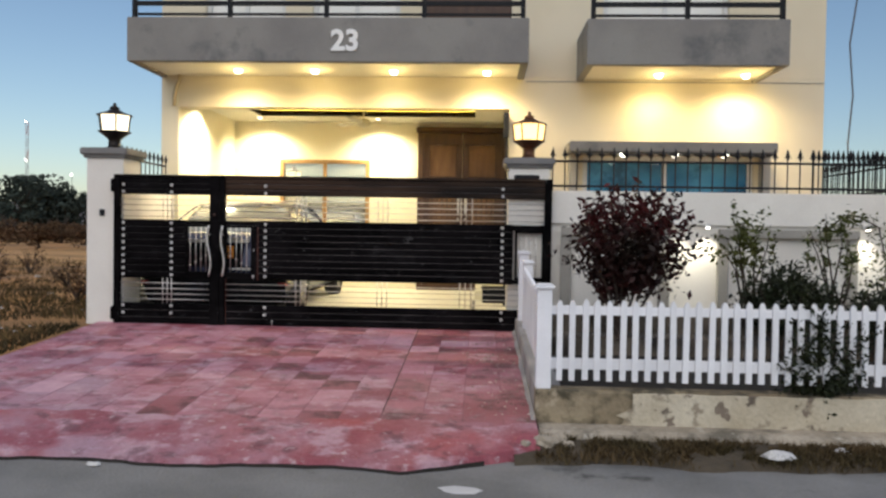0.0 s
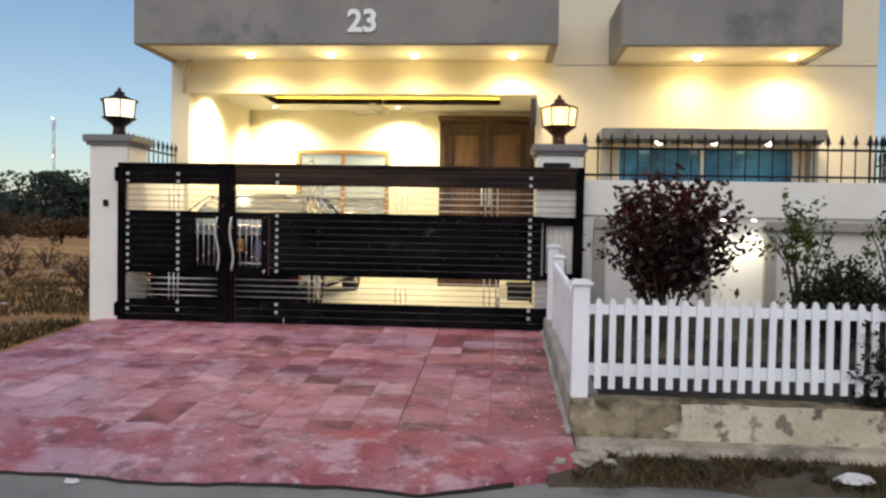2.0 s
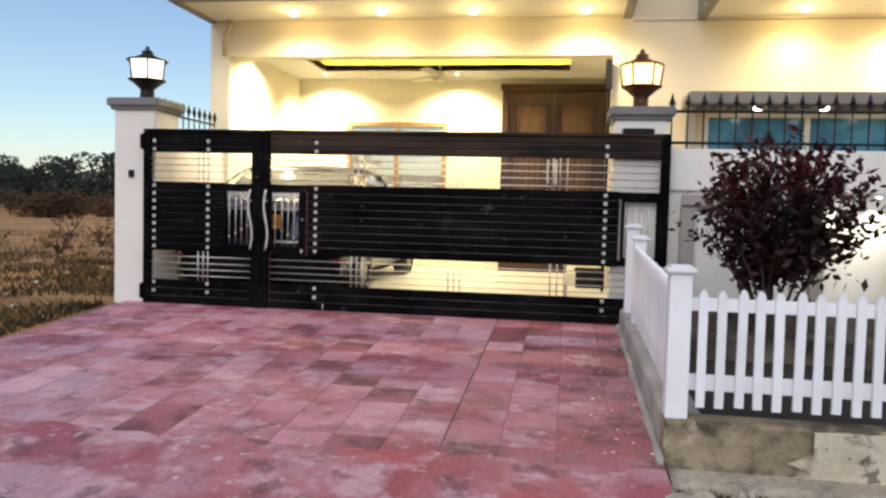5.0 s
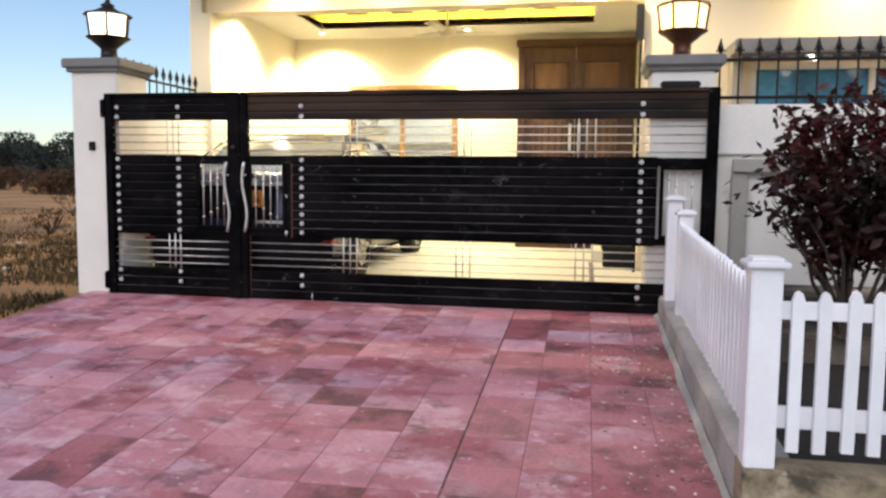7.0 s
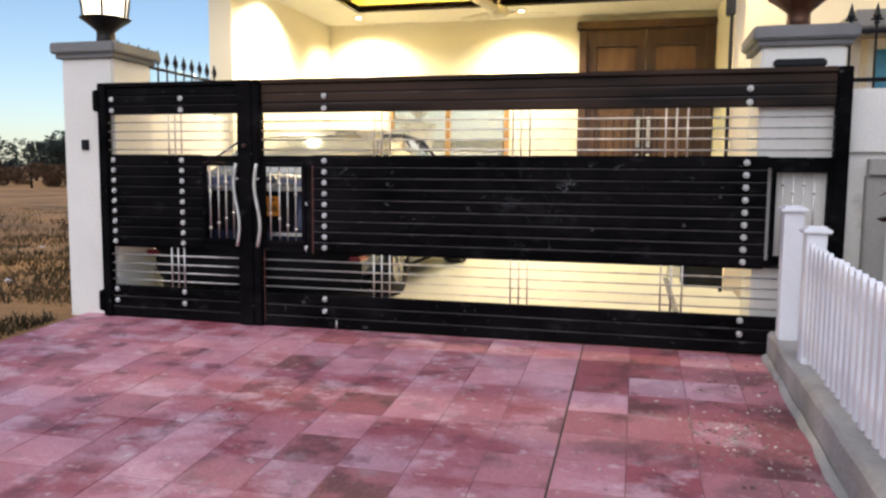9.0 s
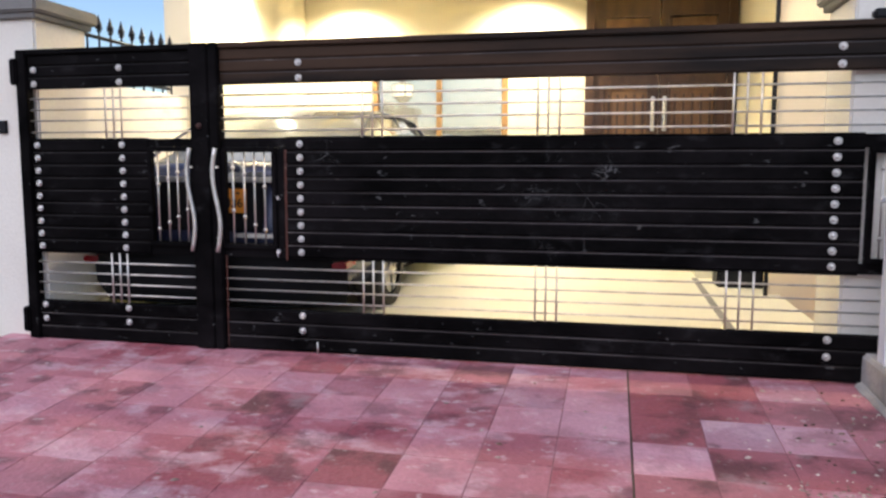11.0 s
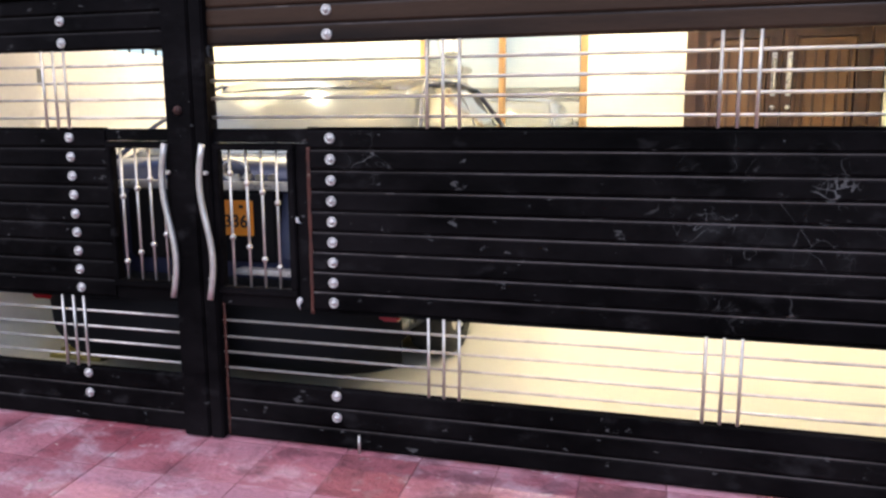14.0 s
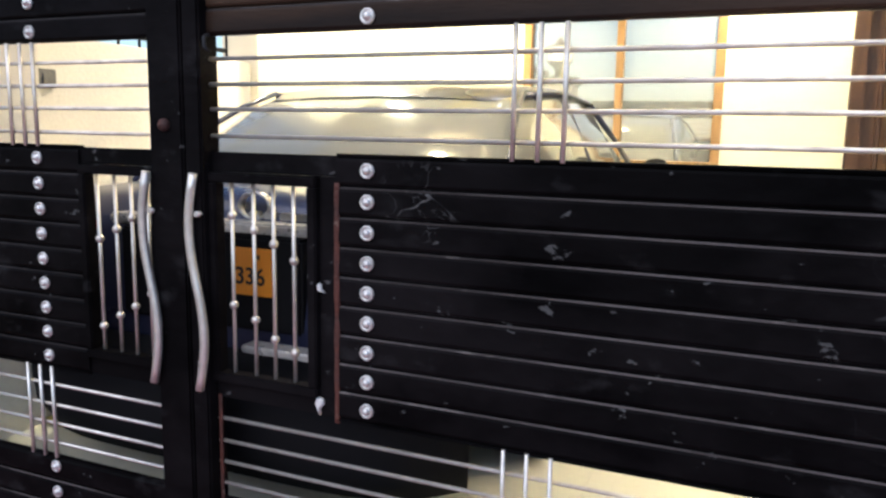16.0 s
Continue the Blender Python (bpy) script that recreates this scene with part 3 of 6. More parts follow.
# porch ceiling with a recessed tray
TX0, TX1, TY0, TY1, CZ = -3.82, -0.14, 12.25, 13.40, 3.44
bm = bmesh.new()
box(bm, -4.55, 0.45, FY + 0.24, TY0, CZ, CZ + 0.05)
box(bm, -4.55, 0.45, TY1, 14.26, CZ, CZ + 0.05)
box(bm, -4.55, TX0, TY0, TY1, CZ, CZ + 0.05)
box(bm, TX1, 0.45, TY0, TY1, CZ, CZ + 0.05)
box(bm, -4.55, 0.45, FY + 0.24, 14.26, CZ + 0.20, CZ + 0.24)
for a in ((TX0 - 0.2, TX0 - 0.18, TY0 - .2, TY1 + .2), (TX1 + 0.18, TX1 + 0.2, TY0 - .2, TY1 + .2), (TX0 - .18, TX1 + .18, TY0 - 0.2, TY0 - 0.18), (TX0 - .18, TX1 + .18, TY1 + 0.18, TY1 + 0.2)):
    box(bm, *a, CZ + 0.05, CZ + 0.20)
solid("ceiling_porch", bm, M_ceiling, "white porch ceiling with a recessed rectangular tray", "ceiling")
bm = bmesh.new()
for a in ((TX0 - 0.03, TX0, TY0, TY1 + 0.03), (TX0, TX1, TY1, TY1 + 0.03)):
    box(bm, *a, CZ - 0.02, CZ + 0.07, 0.004)
solid("trim_ceiling_tray", bm, M_trim_dark, "dark wooden trim edging the ceiling tray", "trim")
bm = bmesh.new()
for a in ((TX0 - 0.16, TX0 - 0.12, TY0, TY1), (TX1 + 0.12, TX1 + 0.16, TY0, TY1), (TX0, TX1, TY1 + 0.12, TY1 + 0.16), (TX0, TX1, TY0 - 0.16, TY0 - 0.12)):
    box(bm, *a, CZ + 0.055, CZ + 0.075)
solid("cove_light_strip", bm, M_cove, "glowing yellow cove light strip in the ceiling tray", "cove light", kind="")

# small square ceiling lights on the tray
for k in (0.14, 0.31, 0.48, 0.65, 0.83):
    CZ2 = CZ + 0.20
    x, y = TX0 + (TX1 - TX0) * k, TY1 - 0.16
    q = thing("tray_light", (x, y, CZ2), "small square ceiling light with a dark frame", "ceiling light", "tray ceiling lights")
    for a, b, c, d in ((-0.15, 0.15, -0.13, -0.105), (-0.15, 0.15, 0.105, 0.13), (-0.15, -0.125, -0.104, 0.104), (0.125, 0.15, -0.104, 0.104)):
        bm = bmesh.new()
        box(bm, x + a, x + b, y + c, y + d, CZ2 - 0.05, CZ2 - 0.001, 0.003)
        part("frame", bm, M_trim_dark, q)
    bm = bmesh.new()
    box(bm, x - 0.124, x + 0.124, y - 0.104, y + 0.104, CZ2 - 0.02, CZ2 - 0.001)
    part("diffuser", bm, M_fan if k == 0.48 else M_tray_lens, q, "pale square diffuser")

# balconies
def balcony(x0, x1, z0, z1, y0, label):
    b = thing("balcony", ((x0 + x1) / 2, FY, z0), label, "balcony")
    bm = bmesh.new()
    box(bm, x0 + 0.02, x1 - 0.02, y0 + 0.02, FY - 0.002, z0 - 0.0, z0 + 0.14)
    part("slab", bm, M_ceiling, b, "cream soffit slab")
    bm = bmesh.new()
    box(bm, x0, x1, y0 - 0.10, y0, z0 - 0.03, z1, 0.008)
    part("parapet", bm, M_cement, b, "stained grey cement parapet")
    for xa in (x0, x1 - 0.1):
        bm = bmesh.new()
        box(bm, xa, xa + 0.1, y0 + 0.001, FY - 0.003, z0 - 0.03, z1, 0.008)
        part("side_parapet", bm, M_cement, b, "stained grey cement parapet")
    yr = y0 - 0.03
    nposts = max(3, int((x1 - x0) / 1.25) + 1)
    for i in range(nposts):
        x = x0 + 0.08 + (x1 - x0 - 0.16) * i / (nposts - 1)
        bm = bmesh.new()
        box(bm, x - 0.03, x + 0.03, yr - 0.03, yr + 0.03, z1, z1 + 0.95, 0.005)
        part("post", bm, M_iron, b)
    for dz in (0.04, 0.17, 0.42, 0.67, 0.92):
        bm = bmesh.new()
        box(bm, x0 + 0.05, x1 - 0.05, yr - 0.02, yr + 0.02, z1 + dz, z1 + dz + (0.06 if dz in (0.17, 0.92) else 0.03), 0.004)
        part("rail", bm, M_iron, b)
    return b


balcony(-4.82, 0.57, 3.74, 4.30, 10.58, "grey cement balcony parapet with black metal railing")
balcony(1.33, 3.93, 3.72, 4.29, 10.58, "smaller grey cement balcony with black metal railing")

# house number
num = thing("house_number", (-1.87, 10.47, 3.86), "white raised house number twenty-three on grey parapet", "house number")
for ch, x in (("2", -2.05), ("3", -1.86)):
    cu = bpy.data.curves.new("digit", "FONT")
    cu.body, cu.size, cu.extrude, cu.offset = ch, 0.38, 0.012, 0.012
    tmp = bpy.data.objects.new("digit_tmp", cu)
    scene.collection.objects.link(tmp)
    dg = bpy.context.evaluated_depsgraph_get()
    me = bpy.data.meshes.new_from_object(tmp.evaluated_get(dg))
    bpy.data.objects.remove(tmp)
    me.materials.clear()
    me.materials.append(M_num)
    placed("digit", me, num, pose(x, 10.468, 3.865, 90, 0, 0))

bm = bmesh.new()
box(bm, 0.60, 4.858, FY - 0.008, FY - 0.001, 3.675, 3.69)
solid("trim_wall_line", bm, M_panel_grey, "thin grey plaster line across the front wall", "trim")

# recessed downlights
def downlight(x, y, z, lens=None, group="recessed soffit downlights", r=0.055, dome=1.0):
    d = thing("downlight", (x, y, z), "small round recessed ceiling downlight, lit", "downlight", group)
    bm = bmesh.new()
    lathe(bm, (x, y, z), [(r + 0.03, -0.012), (r + 0.03, -0.004), (r + 0.012, 0.0)], 16)
    part("bezel", bm, M_alu, d)
    bm = bmesh.new()
    lathe(bm, (x, y, z), [(r * 0.25, -0.014 - 0.048 * dome), (r * 0.72, -0.014 - 0.036 * dome), (r * 0.95, -0.0135 - 0.016 * dome), (r, -0.013)], 14)
    part("lens", bm, lens or M_lamp, d, "glowing warm lens")
    return d


for sx, sy in SOFFIT_SPOTS:
    downlight(sx, sy, 3.739 if sx < 1 else 3.719)
for sx, sy in PORCH_SPOTS:
    downlight(sx, sy, CZ - 0.001, group="porch ceiling downlights", r=0.035, dome=0.05)
# square tray lights and the dark square in the middle
for x, y, lit in ((-3.15, 12.75, 1), (-2.56, 12.75, 1), (-2.02, 12.85, 0), (-1.33, 12.8, 1), (-0.72, 12.85, 1)):
    d = thing("square_ceiling_light", (x, y, CZ + 0.2), "square tray ceiling light" if lit else "dark square ceiling plate above the fan", "ceiling light", "tray ceiling lights")
    bm = bmesh.new()
    box(bm, x - 0.11, x + 0.11, y - 0.11, y + 0.11, CZ + 0.17, CZ + 0.199, 0.006)
    part("frame", bm, M_trim_dark, d)
    if lit:
        bm = bmesh.new()
        box(bm, x - 0.085, x + 0.085, y - 0.085, y + 0.085, CZ + 0.160, CZ + 0.169)
        part("diffuser", bm, M_lamp_white, d, "glowing white diffuser")

# ceiling fan
fan = thing("ceiling_fan", (-1.95, 12.75, 3.44), "cream three-blade ceiling fan at rest", "ceiling fan")
bm = bmesh.new()
tube(bm, (-1.95, 12.75, 3.28), (-1.95, 12.75, 3.63), 0.015)
part("down_rod", bm, M_fan, fan)
bm = bmesh.new()
lathe(bm, (-1.95, 12.75, 3.20), [(0.03, -0.05), (0.09, -0.03), (0.12, 0.02), (0.09, 0.07), (0.03, 0.09)], 18)
part("motor", bm, M_fan, fan)
for k in range(3):
    a = radians(20 + 120 * k)
    bm = bmesh.new()
    ca, sa = math.cos(a), math.sin(a)
    ring = []
    for r, w, z in ((0.10, 0.03, 0.0), (0.2, 0.06, 0.01), (0.6, 0.075, 0.015), (0.62, 0.05, 0.015)):
        ring.append([(-1.95 + ca * r - sa * s * w, 12.75 + sa * r + ca * s * w, 3.21 + z + t + s * 0.012) for s, t in ((-1, 0), (1, 0), (1, 0.008), (-1, 0.008))])
    loft(bm, ring)
    part("blade", bm, M_fan, fan)

# main door
door = thing("door_1", (-0.40, 14.24, 0.40), "closed dark brown panelled double wooden door", "door", kind="structure")
dx0, dx1, dz1 = -1.175, 0.435, 3.25
bm = bmesh.new()
box(bm, dx0, dx0 + 0.10, 14.16, 14.258, 0.40, dz1, 0.01)
box(bm, dx1 - 0.10, dx1, 14.16, 14.258, 0.40, dz1, 0.01)
box(bm, dx0 - 0.03, dx1 + 0.02, 14.13, 14.258, dz1, dz1 + 0.10, 0.015)
part("door_frame", bm, M_wood, door)
mid = (dx0 + dx1) / 2
for a, b in ((dx0 + 0.10, mid - 0.004), (mid + 0.004, dx1 - 0.10)):
    bm = bmesh.new()
    box(bm, a, b, 14.20, 14.257, 0.41, dz1 - 0.002)
    leaf = part("door_leaf", bm, M_wood, door)
    for z0, z1 in ((0.55, 1.20), (1.35, 2.30), (2.47, 3.03)):
        bm = bmesh.new()
        box(bm, a + 0.12, b - 0.12, 14.185, 14.199, z0, z1, 0.010)
        box(bm, a + 0.18, b - 0.18, 14.170, 14.1845, z0 + 0.06, z1 - 0.06, 0.010)
        part("panel", bm, M_door_panel, leaf, "raised panel, lightened to golden brown for the light on it")
        for p0, p1, q0, q1 in ((a + 0.095, b - 0.095, z1 + 0.001, z1 + 0.034), (a + 0.095, b - 0.095, z0 - 0.034, z0 - 0.001), (a + 0.085, a + 0.118, z0, z1), (b - 0.118, b - 0.085, z0, z1)):
            bm = bmesh.new()
            box(bm, p0, p1, 14.155, 14.199, q0, q1, 0.008)
            part("moulding", bm, M_wood, leaf)
    for k in range(5):
        bm = bmesh.new()
        xx = a + 0.12 + (b - a - 0.24) * (k + 0.5) / 5
        box(bm, xx - 0.012, xx + 0.012, 14.155, 14.1695, 1.45, 2.20, 0.004)
        part("moulding", bm, M_wood, leaf)
    bm = bmesh.new()
    hx = b - 0.06 if a < -1 else a + 0.06
    pipe(bm, [(hx, 14.2, 1.86), (hx, 14.14, 1.88), (hx, 14.13, 1.99), (hx, 14.14, 2.10), (hx, 14.2, 2.12)], 0.013)
    box(bm, hx - 0.022, hx + 0.022, 14.192, 14.1995, 1.80, 2.18, 0.003)
    ball(bm, (hx, 14.18, 1.70), 0.024, 10)
    part("handle", bm, M_brass_stud, leaf, "pale metal pull handle with a keyhole boss")


def window(name, x0, x1, y, z0, z1, mullions, frame_mat, label, curtain, pane_label, fw=0.07):
    w = thing(name, ((x0 + x1) / 2, y, z0), label, "window", kind="structure")
    bm = bmesh.new()
    box(bm, x0, x0 + fw, y, y + 0.1, z0, z1, 0.006)
    box(bm, x1 - fw, x1, y, y + 0.1, z0, z1, 0.006)
    box(bm, x0 + fw, x1 - fw, y, y + 0.1, z1 - fw, z1, 0.006)
    box(bm, x0 + fw, x1 - fw, y, y + 0.1, z0, z0 + fw, 0.006)
    part("window_frame", bm, frame_mat, w)
    xs = [x0 + fw] + list(mullions) + [x1 - fw]
    for m in mullions:
        bm = bmesh.new()
        box(bm, m - 0.03, m + 0.03, y + 0.01, y + 0.09, z0 + fw, z1 - fw, 0.004)
        part("mullion", bm, frame_mat, w)
    for a, b in zip(xs, xs[1:]):
        a2, b2 = a + (0.03 if a in mullions else 0) + 0.001, b - (0.03 if b in mullions else 0) - 0.001
        bm = bmesh.new()
        box(bm, a2, b2, y + 0.045, y + 0.051, z0 + fw + 0.001, z1 - fw - 0.001)
        p = part("pane", bm, curtain, w, pane_label)
        p.visible_shadow = False
    return w


M_glass_blue = surf("blue_tinted_glass", (0.06, 0.27, 0.46), (0.003, 0.085, 0.20), 1.1, 0.15, bump=0.0, grain=0.02, spec=0.35, layers=[((0.002, 0.03, 0.06), (0.5, 0.62), 1.7, 0.7)])
# White panes: the glow of the lit upper rooms is put into the colour.
M_pane_white = surf("white_lit_room_pane", (0.84, 0.83, 0.78), (0.78, 0.77, 0.72), 1.0, 0.25, bump=0.0, grain=0.02)
M_glass_coated = plain("coated_window_glass", (0.62, 0.62, 0.58), 0.03, trans=0.35, metal=0.6)
window("window_1", -3.71, -2.06, 14.24, 1.35, 2.75, [-2.885], M_win_wood, "golden brown framed two-pane window with reflective glass", M_glass_coated, "reflective window glass")
window("window_2", 1.45, 3.90, FY + 0.06, 1.20, 2.62, [2.64], M_alu, "wide white-framed window with blue-tinted glass", M_glass_blue, "blue-tinted glass pane")
for i, (a, b) in enumerate(((-4.15, -2.95), (-2.55, -1.25))):
    window("window_%d" % (i + 3), a, b, FY + 0.06, 4.05, 6.1, [(a + b) / 2], M_alu, "upper floor white-framed window, panes painted white for the lit rooms", M_pane_white, "pane painted white for the lit room behind")
window("window_5", 1.7, 3.5, FY + 0.06, 4.5, 6.0, [2.6], M_alu, "upper floor white-framed window, panes painted white for the lit rooms", M_pane_white, "pane painted white for the lit room behind")
bm = bmesh.new()
box(bm, -0.91, 0.38, FY + 0.08, FY + 0.14, 3.95, 6.2)
# White sheets added behind the upper panes to whiten them; no blinds are known.
for a, b in ((-4.1, -3.0), (-2.5, -1.3)):
    cb = bmesh.new()
    box(cb, a, b, FY + 0.19, FY + 0.20, 4.1, 6.05)
    tagged(new("blind", mesh_of("blind", cb, M_alu)), "white sheet added behind the upper window to whiten it", "blind", "upper window blinds")
d2 = solid("door_2", bm, M_wood, "dark brown upper balcony door, closed", "door")
for k in range(6):
    bm = bmesh.new()
    box(bm, -0.85 + 0.2 * k, -0.70 + 0.2 * k, FY + 0.065, FY + 0.079, 4.0, 6.1, 0.005)
    part("board", bm, M_wood, d2)
# window shade box
can = thing("window_canopy", (2.6, FY, 2.62), "grey cement canopy box round the wide window", "canopy")
bm = bmesh.new()
box(bm, 1.19, 4.02, 11.02, FY - 0.002, 2.62, 2.76, 0.012)
part("hood", bm, M_cement, can)
for a in (1.24, 3.96):
    bm = bmesh.new()
    box(bm, a, a + 0.10, 11.40, FY - 0.002, 1.0, 2.62, 0.006)
    part("fin", bm, M_panel_grey, can)
bm = bmesh.new()
box(bm, 1.22, 3.99, 11.035, 11.07, 2.598, 2.619, 0.004)
val = part("valance", bm, M_trim_dark, can, "dark scalloped valance under the hood")
me = bmesh.new()
lathe(me, (0, 0, 0), [(0.010, -0.034), (0.034, -0.028), (0.046, -0.014), (0.046, 0.0)], 10)
scallop = mesh_of("scallop", me, M_trim_dark)
for k in range(17):
    placed("scallop", scallop, val, pose(1.30 + 2.61 * k / 16, 11.052, 2.597))
for sx, sy in CANOPY_SPOTS:
    downlight(sx, sy, 2.619, M_lamp_white, "canopy downlights")

# drain pipe and the dark pole beside the porch opening
bm = bmesh.new()
pipe(bm, [(-4.52, 11.55, 3.74), (-4.52, 11.54, 3.66), (-4.57, 11.54, 3.56), (-4.60, 11.55, 3.46), (-4.60, 11.55, 3.28)], 0.028)
ob = solid("drain_pipe", bm, M_pipe, "short bent cream drain pipe under the balcony", "pipe", kind="")
pole = thing("shade_pole", (0.33, 11.55, 0.40), "thin dark metal pole with a box at its head", "pole")
bm = bmesh.new()
box(bm, 0.32, 0.35, 11.53, 11.56, 0.40, 3.05, 0.003)
part("shaft", bm, M_iron, pole)
bm = bmesh.new()
box(bm, 0.285, 0.362, 11.50, 11.595, 2.85, 3.22, 0.01)
part("head_box", bm, M_iron, pole)

# ---------------- boundary walls, pillars, lanterns ----------------
def pillar(name, x0, x1, y0, y1, zcap, label):
    p = thing(name, ((x0 + x1) / 2, (y0 + y1) / 2, 0.0), label, "gate pillar", kind="structure")
    bm = bmesh.new()
    box(bm, x0, x1, y0, y1, -0.1, zcap, 0.012)
    part("shaft", bm, M_white_plaster, p)
    bm = bmesh.new()
    box(bm, x0 - 0.03, x1 + 0.03, y0 - 0.03, y1 + 0.03, zcap - 0.001, zcap + 0.035, 0.006)
    box(bm, x0 - 0.06, x1 + 0.06, y0 - 0.06, y1 + 0.06, zcap + 0.035, zcap + 0.12, 0.012)
    part("cap", bm, M_cap, p, "grey moulded cap stone")
    return p


pillar("pillar_west", -4.83, -4.37, 9.46, 9.94, 2.315, "white plastered gate pillar with grey cap")
pillar("pillar_east", 0.30, 0.785, 9.46, 9.94, 2.25, "white plastered gate pillar with grey cap")


def lantern(cx, cy, z, glass, metal, label):
    t = thing("pillar_lantern", (cx, cy, z), label, "lantern", "gate pillar lanterns")
    bm = bmesh.new()
    lathe(bm, (cx, cy, z), [(0.125, 0.0), (0.12, 0.02), (0.075, 0.035), (0.07, 0.12), (0.09, 0.14), (0.15, 0.19), (0.19, 0.215), (0.2, 0.225)], 12)
    part("pedestal", bm, metal, t)
    bm = bmesh.new()
    lathe(bm, (cx, cy, z), [(0.165, 0.226), (0.192, 0.42)], 6)
    part("glass", bm, glass, t, "glowing frosted glass panes")
    for k in range(6):
        a = 2 * math.pi * k / 6
        bm = bmesh.new()
        tube(bm, (cx + 0.175 * math.cos(a), cy + 0.175 * math.sin(a), z + 0.215), (cx + 0.2 * math.cos(a), cy + 0.2 * math.sin(a), z + 0.425), 0.010, n=6)
        part("glazing_bar", bm, metal, t)
    bm = bmesh.new()
    lathe(bm, (cx, cy, z), [(0.215, 0.421), (0.212, 0.432), (0.12, 0.462), (0.062, 0.495), (0.05, 0.508), (0.066, 0.518), (0.04, 0.535), (0.018, 0.548), (0.026, 0.562), (0.005, 0.585)], 12)
    part("roof", bm, metal, t)
    return t


lantern(-4.60, 9.70, 2.435, M_lantern_glass, M_lantern_dark, "black pillar lantern with frosted white panes, lit")
lantern(0.545, 9.70, 2.370, M_lantern_amber, M_lantern, "copper-brown pillar lantern with amber panes, lit")
bm = bmesh.new()
box(bm, -4.66, -4.60, 9.44, 9.459, 1.61, 1.69, 0.004)
bell = solid("bell_switch", bm, M_iron, "small black doorbell box on the pillar", "doorbell", kind="")

bm = bmesh.new()
box(bm, -4.83, -4.60, 9.942, FY - 0.002, -0.1, 2.02, 0.008)
solid("wall_boundary_west", bm, M_white_plaster, "white plastered side boundary wall", "wall")
bm = bmesh.new()
box(bm, 0.787, 5.0, 9.50, 9.70, -0.1, 1.99, 0.008)
box(bm, 0.787, 4.99, 9.465, 9.499, 1.60, 1.985, 0.006)
box(bm, 4.80, 5.0, 9.702, 14.0, -0.1, 1.99, 0.008)
solid("wall_boundary_front", bm, M_white_plaster, "pale plastered front boundary wall with recessed panels", "wall")
for k, (a, b) in enumerate(((0.93, 2.20), (2.76, 4.36))):
    t = thing("wall_panel_%d" % (k + 1), ((a + b) / 2, 9.5, 0.9), "grey framed recessed panel on the boundary wall", "wall panel", kind="structure")
    bm = bmesh.new()
    box(bm, a, b, 9.40, 9.463, 1.46, 1.56, 0.006)
    box(bm, a, a + 0.12, 9.43, 9.498, 0.3, 1.46, 0.006)
    box(bm, b - 0.12, b, 9.43, 9.498, 0.3, 1.46, 0.006)
    part("panel_frame", bm, M_panel_grey, t)
    bm = bmesh.new()
    box(bm, a + 0.122, b - 0.122, 9.478, 9.499, 0.3, 1.458)
    part("field", bm, M_white_plaster, t)
for sx, sy in NICHE_SPOTS:
    t = thing("wall_light", (sx, 9.45, 1.57), "small lit wall downlight under the ledge", "wall light", "boundary wall lights")
    bm = bmesh.new()
    box(bm, sx - 0.03, sx + 0.03, 9.38, 9.464, 1.575, 1.62, 0.005)
    part("body", bm, M_alu, t)
    bm = bmesh.new()
    box(bm, sx - 0.02, sx + 0.02, 9.385, 9.42, 1.566, 1.574)
    part("lens", bm, M_lamp_white, t, "glowing lens")


def spear_mesh(h):
    bm = bmesh.new()
    tube(bm, (0, 0, 0), (0, 0, h), 0.008, n=6)
    lathe(bm, (0, 0, h), [(0.009, 0.0), (0.022, 0.008), (0.012, 0.018), (0.026, 0.05), (0.017, 0.075), (0.002, 0.13)], 6)
    box(bm, -0.035, 0.035, -0.006, 0.006, h + 0.022, h + 0.036)
    return mesh_of("spear", bm, M_iron)


def spear_rail(a, b, z, label, pitch=0.145, h=0.44):
    r = thing("spear_railing", ((a[0] + b[0]) / 2, (a[1] + b[1]) / 2, z), label, "railing")
    me = spear_mesh(h - 0.04)
    d = Vector((b[0] - a[0], b[1] - a[1], 0))
    n = int(d.length / pitch)
    rz = math.degrees(math.atan2(d.y, d.x))
    for i in range(n + 1):
        p = Vector((a[0], a[1], z)) + d * (i / n)
        placed("spear", me, r, pose(p.x, p.y, p.z, 0, 0, rz))
    for dz in (0.05, 0.345):
        bm = bmesh.new()
        u = d.normalized()
        s = Vector((-u.y, u.x, 0)) * 0.008
        ring = []
        for q in (Vector((a[0], a[1], z + dz)), Vector((b[0], b[1], z + dz))):
            ring.append([q - s, q + s, q + s + Vector((0, 0, 0.025)), q - s + Vector((0, 0, 0.025))])
        loft(bm, ring)
        part("rail", bm, M_iron, r)
    return r


spear_rail((0.83, 9.60), (4.90, 9.60), 1.99, "black spear-topped iron railing on the front wall")
spear_rail((3.92, 9.66), (5.0, 9.66), 1.99, "dense black spear-topped iron railing panel", 0.055)
spear_rail((4.90, 9.80), (4.90, 13.8), 1.99, "black spear-topped iron railing on the side wall", 0.13)
spear_rail((-4.70, 9.98), (-4.70, 11.50), 2.02, "black spear-topped iron railing on the side wall", 0.13)

# ---------------- gate ----------------
GX0, GXM, GX1, GZ0, GZ1 = -4.45, -3.145, 0.81, 0.318, 2.112
UZ0, UZ1, LZ0, LZ1 = 1.568, 1.875, 0.565, 0.872


